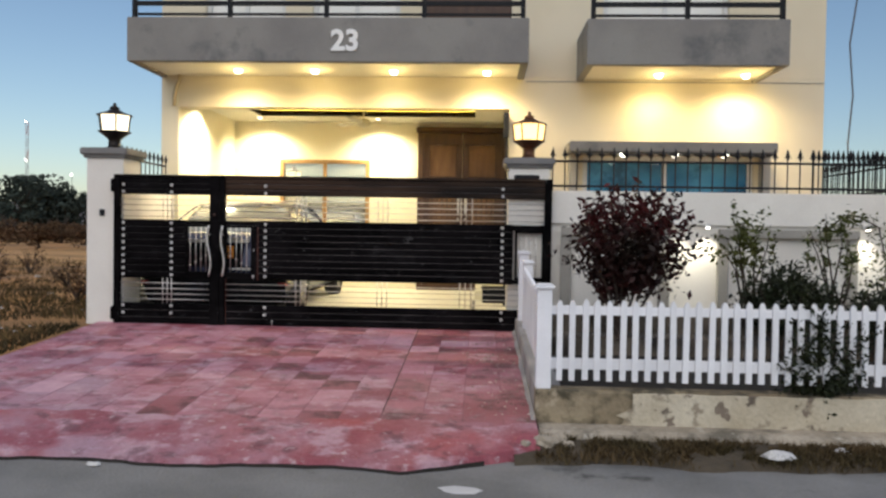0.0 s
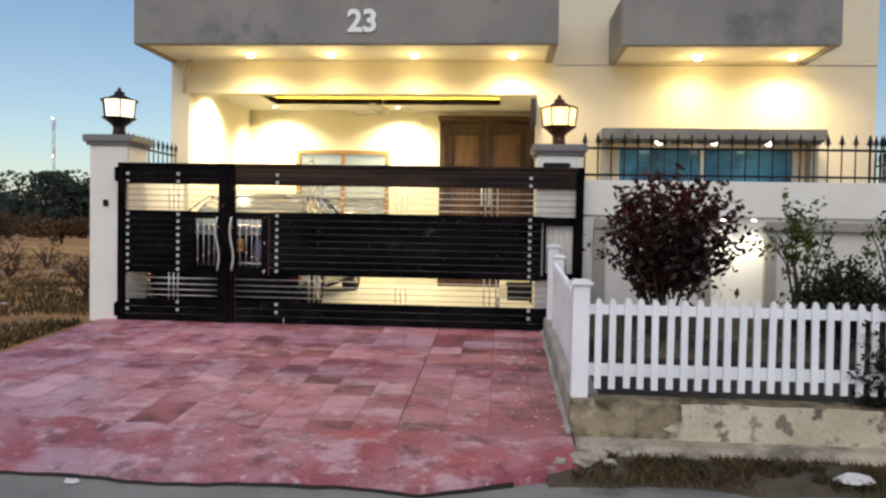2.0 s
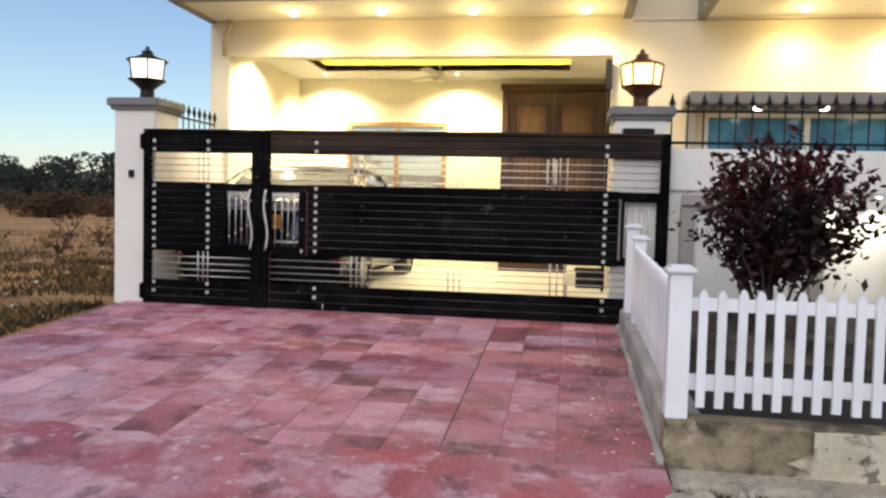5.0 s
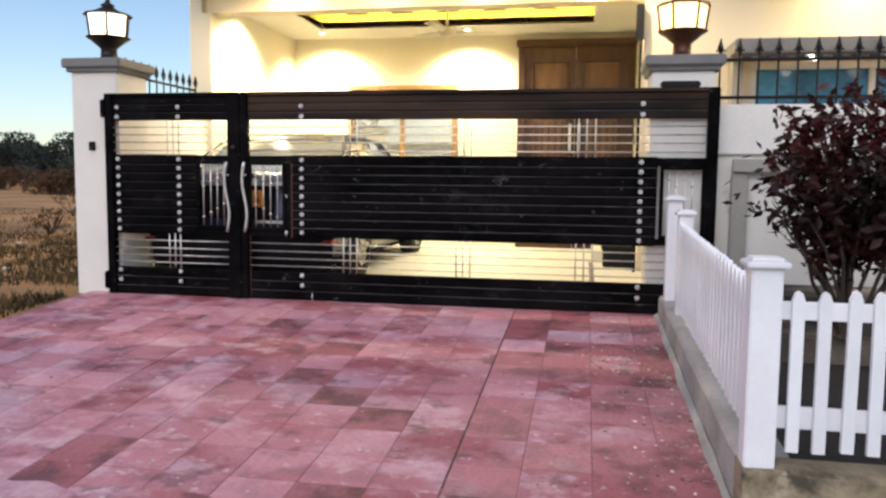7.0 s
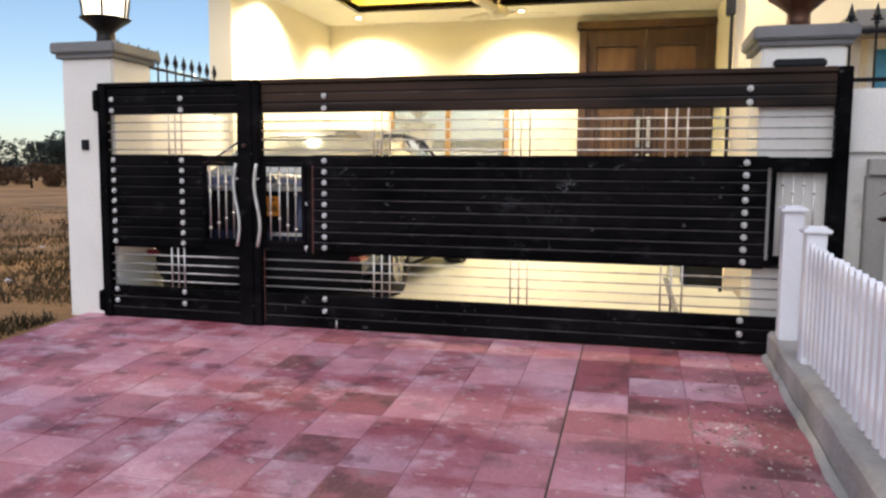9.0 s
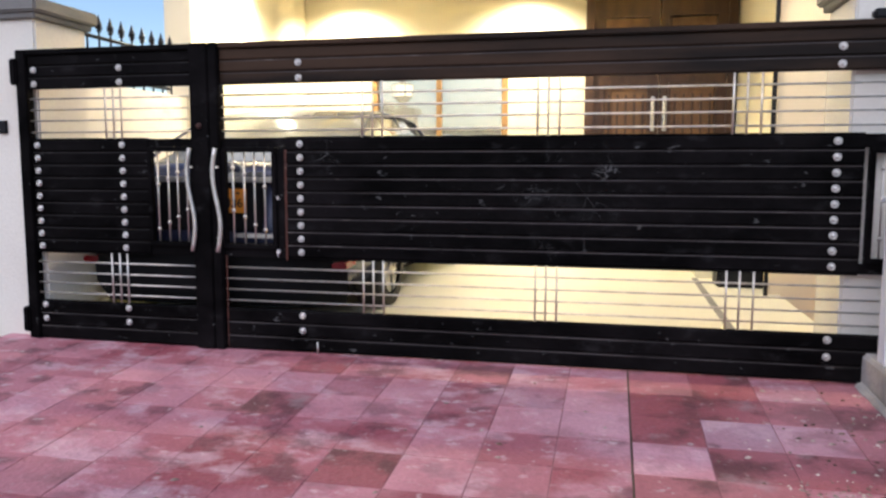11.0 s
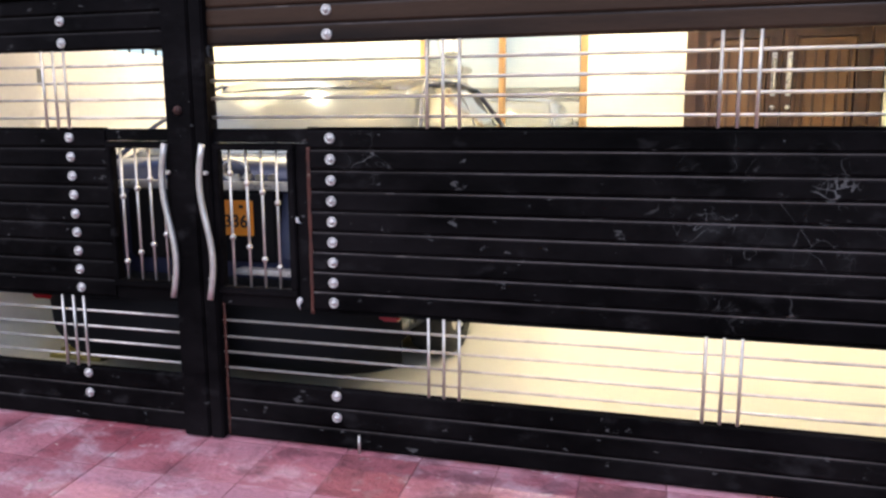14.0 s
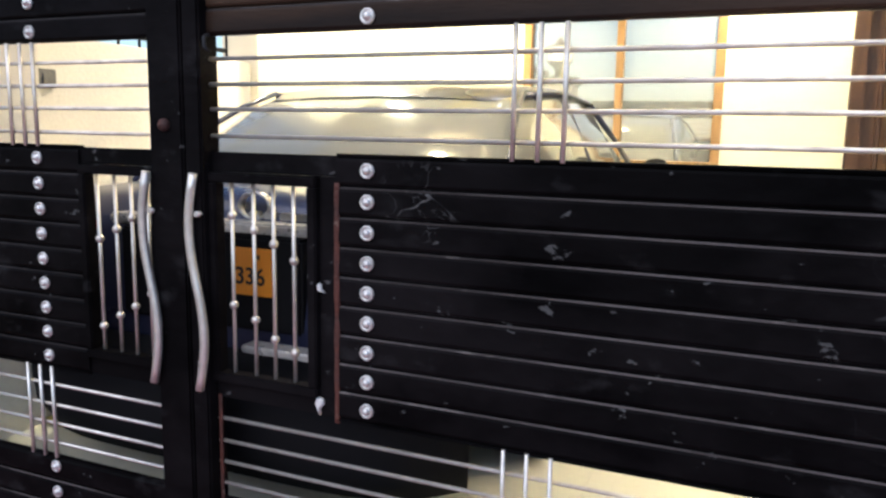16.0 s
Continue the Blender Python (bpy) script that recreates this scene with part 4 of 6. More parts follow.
def slat_mesh(length, h, name="slat"):
    """One pressed horizontal gate board with a raised rounded face and a thin lip."""
    bm = bmesh.new()
    half = [(0.0, 0.0), (0.0, h * 0.05), (-0.007, h * 0.08), (-0.010, h * 0.16), (-0.010, h * 0.84), (-0.007, h * 0.92), (0.0, h * 0.95), (0.0, h), (0.012, h), (0.012, 0.0)]
    loft(bm, [[(x, y, z) for y, z in half] for x in (0.0, length)])
    for f in bm.faces:
        f.smooth = False
    return mesh_of(name, bm, M_gate)


def stud_mesh():
    bm = bmesh.new()
    rings = [(0.0200, 0.0), (0.0200, 0.006), (0.0168, 0.008), (0.0145, 0.004), (0.0115, 0.004), (0.0105, 0.011), (0.0065, 0.015), (0.001, 0.016)]
    vr = [[bm.verts.new((r * math.cos(2 * math.pi * i / 10), -d, r * math.sin(2 * math.pi * i / 10))) for i in range(10)] for r, d in rings]
    for a, b in zip(vr, vr[1:]):
        for i in range(10):
            bm.faces.new((a[i], a[(i + 1) % 10], b[(i + 1) % 10], b[i])).smooth = True
    bm.faces.new(vr[-1])
    return mesh_of("stud", bm, M_brass_stud)


STUD = stud_mesh()
YF = GATE_Y


def slats(leaf, x0, x1, z0, z1, count, material=None, seam=None):
    h = (z1 - z0) / count
    me = slat_mesh(x1 - x0, h)
    if material:
        me.materials[0] = material
    for i in range(count):
        placed("slat", me, leaf, pose(x0, YF, z0 + i * h))
    for i in range(1, count):
        bm = bmesh.new()
        tube(bm, (x0, YF - 0.006, z0 + i * h - 0.004), (x1, YF - 0.006, z0 + i * h - 0.004), 0.0028, n=5)
        part("seam_bead", bm, seam or M_seam, leaf, "worn bead between the boards")


def edge_rails(leaf, x0, x1):
    for z0, z1 in ((UZ0 - 0.0005, UZ0 + 0.006), (LZ1 - 0.006, LZ1 + 0.0005)):
        bm = bmesh.new()
        box(bm, x0, x1, YF - 0.012, YF + 0.02, z0, z1, 0.003)
        part("edge_rail", bm, M_gate, leaf)


def stile(leaf, x0, x1, material=None, z0=GZ0, z1=GZ1, d=0.03):
    bm = bmesh.new()
    box(bm, x0, x1, YF - d, YF + 0.035, z0, z1, 0.006)
    return part("stile", bm, material or M_gate, leaf)


def bars(leaf, x0, x1):
    for z in (1.815, 1.748, 1.682, 1.611, 0.808, 0.740, 0.676, 0.611):
        bm = bmesh.new()
        tube(bm, (x0, YF, z), (x1, YF, z), 0.0056, n=8)
        part("horizontal_bar", bm, M_steel, leaf)


def uprights(leaf, xs):
    for x in xs:
        for z0, z1 in ((UZ0, UZ1), (LZ0, LZ1)):
            bm = bmesh.new()
            tube(bm, (x, YF - 0.011, z0), (x, YF - 0.011, z1), 0.006, n=8)
            part("upright_bar", bm, M_steel, leaf)


def studs(leaf, x):
    for z in [1.990, 1.905, 0.447, 0.535] + [1.533 - 0.0780 * i for i in range(9)]:
        placed("stud", STUD, leaf, pose(x, YF - 0.011, z))


def grille(leaf, x0, x1, z0, z1, xs, dots):
    """A small framed opening with thin upright bars and little balls on them."""
    bm = bmesh.new()
    f = 0.028
    box(bm, x0 - f, x1 + f, YF - 0.022, YF + 0.02, z1, z1 + f, 0.004)
    box(bm, x0 - f, x1 + f, YF - 0.022, YF + 0.02, z0 - f, z0, 0.004)
    box(bm, x0 - f, x0, YF - 0.022, YF + 0.02, z0, z1, 0.004)
    box(bm, x1, x1 + f, YF - 0.022, YF + 0.02, z0, z1, 0.004)
    g = part("grille_frame", bm, M_gate, leaf)
    for x, ds in zip(xs, dots):
        bm = bmesh.new()
        tube(bm, (x, YF, z0), (x, YF, z1), 0.0055, n=8)
        part("grille_bar", bm, M_steel, leaf)
        for z in ds:
            bm = bmesh.new()
            ball(bm, (x, YF, z), 0.013, 10)
            part("bead", bm, M_steel, leaf)
    return g


def wavy_handle(leaf, x, sgn):
    bm = bmesh.new()
    pts = []
    for i in range(15):
        t = i / 14
        pts.append((x + 0.021 * math.sin(2 * math.pi * t) - 0.004, YF - 0.06, 0.905 + 0.605 * t))
    pipe(bm, pts, 0.0125, 10)
    for z in (0.985, 1.40):
        tube(bm, (x, YF - 0.06, z), (x, YF - 0.025, z), 0.008)
    part("pull_handle", bm, M_steel, leaf, "wavy polished steel pull handle")


left = thing("gate_leaf_small", (-3.8, YF, GZ0), "black metal gate leaf with steel bars and studs, closed", "gate", "driveway gate leaves")
stile(left, GX0, -4.375)
stile(left, -3.265, GXM - 0.003, d=0.045)
slats(left, -4.375, -3.265, UZ1, GZ1 - 0.03, 3, None, M_seam_dim)
bm = bmesh.new()
box(bm, -4.375, -3.265, YF - 0.03, YF + 0.035, GZ1 - 0.03, GZ1, 0.005)
part("top_rail", bm, M_gate, left)
slats(left, -4.375, -3.575, LZ1, UZ0, 9, None, M_seam_dim)
edge_rails(left, -4.375, -3.575)
for z0, z1 in ((1.521, UZ0), (LZ1, 0.926)):
    bm = bmesh.new()
    box(bm, -3.575, -3.265, YF - 0.002, YF + 0.012, z0, z1)
    part("panel_plate", bm, M_gate, left)
slats(left, -4.375, -3.265, GZ0, LZ0, 3)
bars(left, -4.375, -3.265)
uprights(left, (-3.845, -3.79, -3.738))
studs(left, -4.333)
studs(left, -3.742)
grille(left, -3.545, -3.293, 0.955, 1.492, (-3.515, -3.446, -3.384, -3.322), ((1.297, 1.028), (1.330, 1.069), (1.368, 1.103), (1.40, 1.147)))
wavy_handle(left, -3.262, 1)
bm = bmesh.new()
ball(bm, (-3.205, YF - 0.05, 1.638), 0.018)
part("latch_knob", bm, M_rust, left, "rusty round latch knob")
for z in (0.44, 1.98):
    bm = bmesh.new()
    box(bm, GX0 - 0.03, GX0 + 0.02, YF - 0.05, YF + 0.05, z - 0.08, z + 0.08, 0.01)
    part("hinge", bm, M_gate, left)

right = thing("gate_leaf_large", (-1.2, YF, GZ0), "wide black metal gate leaf with steel bars and studs, closed", "gate", "driveway gate leaves")
stile(right, GXM + 0.003, -3.085, d=0.045)
stile(right, 0.725, GX1)
slats(right, -3.085, 0.725, UZ1, GZ1 - 0.03, 3, M_gate_top)
bm = bmesh.new()
box(bm, -3.085, 0.725, YF - 0.03, YF + 0.035, GZ1 - 0.03, GZ1, 0.005)
part("top_rail", bm, M_gate_top, right)
slats(right, -2.69, 0.36, LZ1, UZ0, 9, M_gate_scuffed)
edge_rails(right, -2.69, 0.36)
for x0, x1, z0, z1 in ((-3.085, -2.69, 1.515, UZ0), (-3.085, -2.69, LZ1, 0.922), (-2.742, -2.69, 0.923, 1.514), (0.36, 0.725, 1.50, UZ0), (0.36, 0.725, LZ1, 0.925)):
    bm = bmesh.new()
    box(bm, x0, x1, YF - 0.002, YF + 0.012, z0, z1)
    part("panel_plate", bm, M_gate, right)
slats(right, -3.085, 0.725, GZ0, LZ0, 3)
bars(right, -3.085, 0.725)
uprights(right, (-2.222, -2.163, -2.104, -1.243, -1.186, -1.128, -0.26, -0.195, -0.127))
studs(right, -2.597)
studs(right, 0.234)
grille(right, -3.063, -2.772, 0.950, 1.486, (-3.024, -2.952, -2.888, -2.824), ((1.397, 1.146), (1.360, 1.110), (1.326, 1.063), (1.286, 1.033)))
grille(right, 0.41, 0.70, 0.953, 1.473, (0.45, 0.51, 0.57, 0.63), ((1.40, 1.05), (1.35, 1.1), (1.40, 1.05), (1.35, 1.1)))
wavy_handle(right, -3.098, 1)
for x0, w, z0, z1 in ((-2.694, 0.013, 0.86, 1.50), (-3.079, 0.009, 0.33, 0.88)):
    bm = bmesh.new()
    cols = []
    for i in range(41):
        z = z0 + (z1 - z0) * i / 40
        a = 0.003 * noise.noise(Vector((z * 30, x0, 0)))
        b = w + 0.004 * noise.noise(Vector((z * 24, x0, 5)))
        cols.append([(x0 + a, YF - 0.0035, z), (x0 + a, YF - 0.011, z), (x0 + b, YF - 0.011, z), (x0 + b, YF - 0.0035, z)])
    loft(bm, cols)
    part("rusty_edge", bm, M_rust, right, "rust-stained welded edge")
for z, s, turn in ((1.223, 0.020, 0.4), (0.905, 0.026, -0.5)):
    bm = bmesh.new()
    outline = [(-0.5, 0.5), (0.1, 0.7), (0.55, 0.25), (0.35, -0.4), (0.75, -1.1), (0.05, -0.6), (-0.4, -0.2)]
    pts = [(x * math.cos(turn) - q * math.sin(turn), x * math.sin(turn) + q * math.cos(turn)) for x, q in outline]
    loft(bm, [[(-2.745 + s * x * k, YF - d, z + s * q * k) for x, q in pts] for d, k in ((0.0, 1.0), (0.010, 0.95), (0.016, 0.6))])
    part("lock_fitting", bm, M_litter, right, "pale worn lock fitting")
bm = bmesh.new()
pipe(bm, [(-3.062, YF - 0.03, 1.875), (-3.060, YF - 0.05, 1.865), (-3.057, YF - 0.055, 1.840), (-3.045, YF - 0.045, 1.828)], 0.006, 6)
part("hook", bm, M_iron, right, "small black iron hook")
bm = bmesh.new()
box(bm, 0.36, 0.66, YF - 0.03, YF + 0.03, GZ1 - 0.001, GZ1 + 0.05, 0.012)
part("closer_box", bm, M_iron, right, "black closer box on the top rail")
bm = bmesh.new()
tube(bm, (-2.504, YF - 0.02, 0.312), (-2.504, YF - 0.02, 0.385), 0.006)
part("drop_bolt", bm, M_steel, right)

# ---------------- picket fence and planter ----------------
def side_z(y):
    return 0.335 + (y - 6.06) * 0.042


bm = bmesh.new()
xs = [0.40 + 0.1 * i for i in range(0, 62)]
ring = []
for x in xs:
    w = 0.012 * noise.noise(Vector((x * 4, 0, 1)))
    w2 = 0.012 * noise.noise(Vector((x * 3, 5, 1)))
    ring.append([(x, 5.985 + w, -0.1), (x, 5.99 + w, 0.15), (x, 5.995 + w2, 0.318 + w2), (x, 6.01, 0.333 + w2), (x, 6.15, 0.335), (x, 6.16, -0.1)])
loft(bm, ring)
for f in bm.faces:
    f.smooth = False
planter_front = solid("wall_planter_front", bm, M_fence_base, "low planter wall with peeling cream paint", "planter wall")
bm = bmesh.new()
zs = [0.088, 0.12, 0.16, 0.20, 0.24, 0.28, 0.322]
cols = []
for k in range(54):
    col = []
    for j, z in enumerate(zs):
        x = 1.02 + 0.09 * k
        if k == 0:
            x += (0.0, 0.10, -0.03, 0.06, 0.16, 0.11, 0.19)[j]
        y = 5.972 + 0.008 * noise.noise(Vector((x * 2.5, z * 6, 5)))
        zz = z + (0.012 * noise.noise(Vector((x * 5, 2, 0))) if j == len(zs) - 1 else 0)
        col.append((x, y, zz))
    cols.append(col)
loft(bm, [c + [(c[-1][0], 6.0, c[-1][2]), (c[0][0], 6.0, c[0][2])] for c in cols])
for f in bm.faces:
    f.smooth = False
part("plaster_skin", bm, M_plaster_skin, planter_front, "flaking cream plaster with a ragged broken edge")
bm = bmesh.new()
ring = []
for i in range(0, 33):
    y = 6.162 + (9.44 - 6.162) * i / 32
    w = 0.01 * noise.noise(Vector((y * 3, 8, 1)))
    ring.append([(0.40 + w, y, -0.1), (0.405 + w, y, side_z(y) - 0.02), (0.42, y, side_z(y)), (0.60, y, side_z(y)), (0.60, y, -0.1)])
loft(bm, ring)
for f in bm.faces:
    f.smooth = False
bm2 = bmesh.new()
ring = []
for i in range(0, 81):
    y = 5.95 + (9.36 - 5.95) * i / 80
    w = 0.035 * noise.noise(Vector((y * 2.3, 3, 1))) + 0.02 * noise.noise(Vector((y * 9, 5, 1)))
    h = 0.055 + 0.03 * noise.noise(Vector((y * 3.1, 8, 2))) + 0.012 * noise.noise(Vector((y * 12, 8, 2)))
    z = drive_z(y)
    ring.append([(0.398, y, z - 0.05), (0.365 + w * 0.5, y, z - 0.05), (0.368 + w * 0.5, y, z + 0.006), (0.382 + w * 0.25, y, z + h * 0.4), (0.398, y, z + h * 0.5)])
loft(bm2, ring)
for f in bm2.faces:
    f.smooth = False
solid("trim_cement_fillet", bm2, M_side_wall, "uneven grey cement fillet along the planter wall foot", "fillet")
solid("wall_planter_side", bm, M_side_wall, "low grey planter wall beside the driveway", "planter wall")
bm = bmesh.new()
ring = []
for x in [0.42 + 0.05 * i for i in range(118)]:
    w = 0.02 * noise.noise(Vector((x * 2.5, 3, 1))) + 0.010 * noise.noise(Vector((x * 11, 3, 1)))
    e = 0.012 * noise.noise(Vector((x * 8, 9, 1)))
    ring.append([(x, 5.745 + w, -0.1), (x, 5.765 + w, 0.03 + e), (x, 5.785 + w + e, 0.066 + w * 0.4), (x, 5.82 + w, 0.085 + w * 0.4 + e * 0.4), (x, 5.90, 0.088 + e * 0.5), (x, 5.986, 0.09), (x, 5.986, -0.1)])
loft(bm, ring)
for f in bm.faces:
    f.smooth = False
solid("kerb", bm, M_kerb, "weathered concrete kerb below the planter wall", "kerb")
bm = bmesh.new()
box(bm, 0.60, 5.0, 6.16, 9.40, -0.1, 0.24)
solid("ground_planter", bm, M_planter_soil, "planter soil behind the fence, coloured near black for its shade", "soil")
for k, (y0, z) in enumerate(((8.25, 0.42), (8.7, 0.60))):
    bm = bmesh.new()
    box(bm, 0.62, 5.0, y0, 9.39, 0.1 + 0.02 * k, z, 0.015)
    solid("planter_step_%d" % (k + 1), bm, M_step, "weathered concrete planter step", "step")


def picket_mesh():
    bm = bmesh.new()
    w, h, d = 0.0215, 0.60, 0.011
    prof = [(-w, 0), (w, 0), (w, h - 0.035), (w * 0.55, h - 0.008), (0, h), (-w * 0.55, h - 0.008), (-w, h - 0.035)]
    loft(bm, [[(x, y, z) for x, z in prof] for y in (-d, d)])
    for f in bm.faces:
        f.smooth = False
    return mesh_of("picket", bm, M_fence)


PICKET = picket_mesh()


def fence_post(fence, x, y, z0, z1, w=0.055):
    bm = bmesh.new()
    box(bm, x - w, x + w, y - w, y + w, z0, z1 - 0.03, 0.006)
    p = part("post", bm, M_fence, fence)
    bm = bmesh.new()
    box(bm, x - w - 0.02, x + w + 0.02, y - w - 0.02, y + w + 0.02, z1 - 0.030, z1 - 0.005, 0.006)
    box(bm, x - w, x + w, y - w, y + w, z1 - 0.006, z1 + 0.008, 0.004)
    part("post_cap", bm, M_fence, p)


rng0 = random.Random(4)
ff = thing("picket_fence", (2.4, 6.07, 0.335), "white painted picket fence on the front planter wall", "fence", "picket fences")
fence_post(ff, 0.457, 6.06, 0.335, 1.108)
for i in range(47):
    x = 0.578 + 0.0925 * i
    placed("picket", PICKET, ff, pose(x + rng0.uniform(-0.003, 0.003), 6.05, 0.40 + rng0.uniform(-0.006, 0.006), 0, rng0.uniform(-0.6, 0.6), 0))
for z0, z1 in ((0.885, 0.952), (0.477, 0.56)):
    bm = bmesh.new()
    box(bm, 0.512, 4.95, 6.062, 6.085, z0, z1, 0.004)
    part("rail", bm, M_fence, ff)
fence_post(ff, 4.98, 6.06, 0.335, 1.108)
fs = thing("picket_fence", (0.47, 7.4, 0.36), "white painted picket fence beside the driveway", "fence", "picket fences")
for i in range(26):
    y = 6.20 + 0.0935 * i
    placed("picket", PICKET, fs, pose(0.46, y, side_z(y) + 0.065 + rng0.uniform(-0.004, 0.004), 0, 0, 90))
for dz0, dz1 in ((0.55, 0.62), (0.145, 0.225)):
    bm = bmesh.new()
    ring = []
    for y in (6.115, 8.62):
        z = side_z(y)
        ring.append([(0.474, y, z + dz0), (0.496, y, z + dz0), (0.496, y, z + dz1), (0.474, y, z + dz1)])
    loft(bm, ring)
    part("rail", bm, M_fence, fs)
fence_post(fs, 0.50, 8.68, side_z(8.68), 1.18, 0.05)
fence_post(fs, 0.48, 9.20, side_z(9.2), 1.268, 0.055)


# ---------------- car ----------------
CX, CZ0, CY = -3.32, 0.40, 9.65
PX = -3.134
car = thing("parked_car", (CX, CY + 2.1, CZ0), "dark blue-grey sedan parked with its rear to the gate", "car")


def car_ring(y, w, zb, zs, zt, crown=0.03):
    """A closed section of the lower body at y: half width, sill, shoulder and top heights."""
    half = [(0.0, zb), (w * 0.80, zb), (w * 0.93, zb + 0.05), (w * 0.985, zb + 0.16), (w, (zb + zs) / 2 + 0.05), (w * 0.985, zs), (w * 0.93, zs + (zt - zs) * 0.6), (w * 0.82, zt), (w * 0.4, zt + crown * 0.8)]
    pts = half + [(0.0, zt + crown)] + [(-x, z) for x, z in half[:0:-1]]
    return [(CX + x, CY + y, CZ0 + z) for x, z in pts]


bm = bmesh.new()
loft(bm, [car_ring(*a) for a in ((0.0, 0.70, 0.36, 0.60, 0.62, 0.0), (0.02, 0.80, 0.28, 0.68, 0.72, 0.0), (0.07, 0.88, 0.24, 0.76, 0.90), (0.12, 0.90, 0.23, 0.84, 0.97), (0.20, 0.915, 0.22, 0.88, 1.0), (0.55, 0.93, 0.20, 0.90, 1.01),
                              (1.0, 0.94, 0.18, 0.90, 0.98), (1.7, 0.95, 0.18, 0.90, 0.97), (2.5, 0.95, 0.18, 0.88, 0.96), (3.2, 0.94, 0.18, 0.84, 0.96), (3.6, 0.93, 0.2, 0.78, 0.90), (3.95, 0.90, 0.22, 0.68, 0.80), (4.15, 0.82, 0.25, 0.58, 0.68), (4.22, 0.68, 0.32, 0.5, 0.58))])
part("body", bm, M_car, car, "dark blue-grey body shell")


def cab_ring(y, wb, zb, wt, zt):
    half = [(wb, zb), (wt + (wb - wt) * 0.45, zb + (zt - zb) * 0.6), (wt, zt - 0.02), (wt * 0.9, zt), (wt * 0.5, zt + 0.012)]
    pts = half + [(0, zt + 0.018)] + [(-x, z) for x, z in half[::-1]]
    return [(CX + x, CY + y, CZ0 + z) for x, z in pts]


bm = bmesh.new()
loft(bm, [cab_ring(*a) for a in ((0.52, 0.80, 1.0, 0.70, 1.025), (0.75, 0.82, 0.98, 0.66, 1.16), (1.05, 0.84, 0.96, 0.64, 1.32), (1.30, 0.85, 0.95, 0.63, 1.41), (1.7, 0.855, 0.95, 0.635, 1.45), (2.2, 0.855, 0.95, 0.64, 1.455), (2.6, 0.85, 0.95, 0.63, 1.42), (3.0, 0.84, 0.94, 0.66, 1.22), (3.35, 0.82, 0.92, 0.72, 0.98))])
part("glasshouse", bm, M_car_glass, car, "dark reflective car glass")
bm = bmesh.new()
rr = []
for y, w, z in ((1.16, 0.61, 1.367), (1.30, 0.642, 1.414), (1.7, 0.648, 1.456), (2.2, 0.652, 1.461), (2.62, 0.64, 1.426)):
    prof = [(-w, z - 0.035), (-w * 0.92, z - 0.004), (-w * 0.5, z + 0.012), (0, z + 0.018), (w * 0.5, z + 0.012), (w * 0.92, z - 0.004), (w, z - 0.035)]
    rr.append([(CX + x, CY + y, CZ0 + zz) for x, zz in prof])
loft(bm, rr, closed=False, caps=False)
roof = part("roof_panel", bm, M_car, car, "grey roof panel")
for s in (-1, 1):
    for pts, r in ((((0.48, 0.80, 1.0), (0.78, 0.76, 1.17), (1.08, 0.68, 1.33), (1.30, 0.640, 1.405)), 0.012), (((2.62, 0.640, 1.395), (3.0, 0.72, 1.20), (3.4, 0.80, 0.97)), 0.018), (((1.95, 0.855, 0.96), (1.95, 0.645, 1.42)), 0.014), (((1.30, 0.640, 1.395), (1.95, 0.648, 1.435), (2.62, 0.640, 1.405)), 0.012)):
        bm = bmesh.new()
        pipe(bm, [(CX + s * x, CY + y, CZ0 + z) for y, x, z in pts], r, 8)
        part("pillar", bm, M_car, car)
    bm = bmesh.new()
    box(bm, CX + s * 0.68 - 0.14, CX + s * 0.68 + 0.14, CY + 0.03, CY + 0.22, CZ0 + 0.78, CZ0 + 0.93, 0.03)
    part("tail_light", bm, M_tail, car, "red tail light cluster")
    bm = bmesh.new()
    box(bm, CX + s * 0.84 - 0.09, CX + s * 0.84 + 0.06, CY - 0.01, CY + 0.22, CZ0 + 0.375, CZ0 + 0.42, 0.01)
    part("reflector", bm, M_tail, car, "red bumper reflector")
    bm = bmesh.new()
    ball(bm, (CX + s * 1.02, CY + 2.75, CZ0 + 1.0), 0.10, 12, 0.6)
    tube(bm, (CX + s * 0.85, CY + 2.78, CZ0 + 0.97), (CX + s * 0.98, CY + 2.75, CZ0 + 0.99), 0.025)
    part("wing_mirror", bm, M_car_dark, car, "black wing mirror")
    for y in (0.86, 3.42):
        xo, xi = CX + s * 0.945, CX + s * 0.74
        bm = bmesh.new()
        c = Vector((0, CY + y, CZ0 + 0.315))
        prof = [(0.20, xi), (0.30, xi), (0.315, xi + s * 0.03), (0.315, xo - s * 0.03), (0.30, xo), (0.215, xo)]
        rings = [[(x, c.y + r * math.cos(2 * math.pi * k / 28), c.z + r * math.sin(2 * math.pi * k / 28)) for k in range(28)] for r, x in prof]
        loft(bm, rings, True, False)
        tyre = part("wheel", bm, M_rubber, car, "black tyre with alloy rim")
        bm = bmesh.new()
        rings = [[(x, c.y + r * math.cos(2 * math.pi * k / 28), c.z + r * math.sin(2 * math.pi * k / 28)) for k in range(28)] for r, x in ((0.214, xo - s * 0.02), (0.205, xo - s * 0.06), (0.05, xo - s * 0.06))]
        loft(bm, rings, True, True)
        for k in range(5):
            a = 2 * math.pi * k / 5
            tube(bm, (xo - s * 0.015, c.y + 0.03 * math.cos(a), c.z + 0.03 * math.sin(a)), (xo - s * 0.02, c.y + 0.20 * math.cos(a), c.z + 0.20 * math.sin(a)), 0.028, 0.02, 6)
        part("rim", bm, M_alloy, tyre, "silver alloy rim")
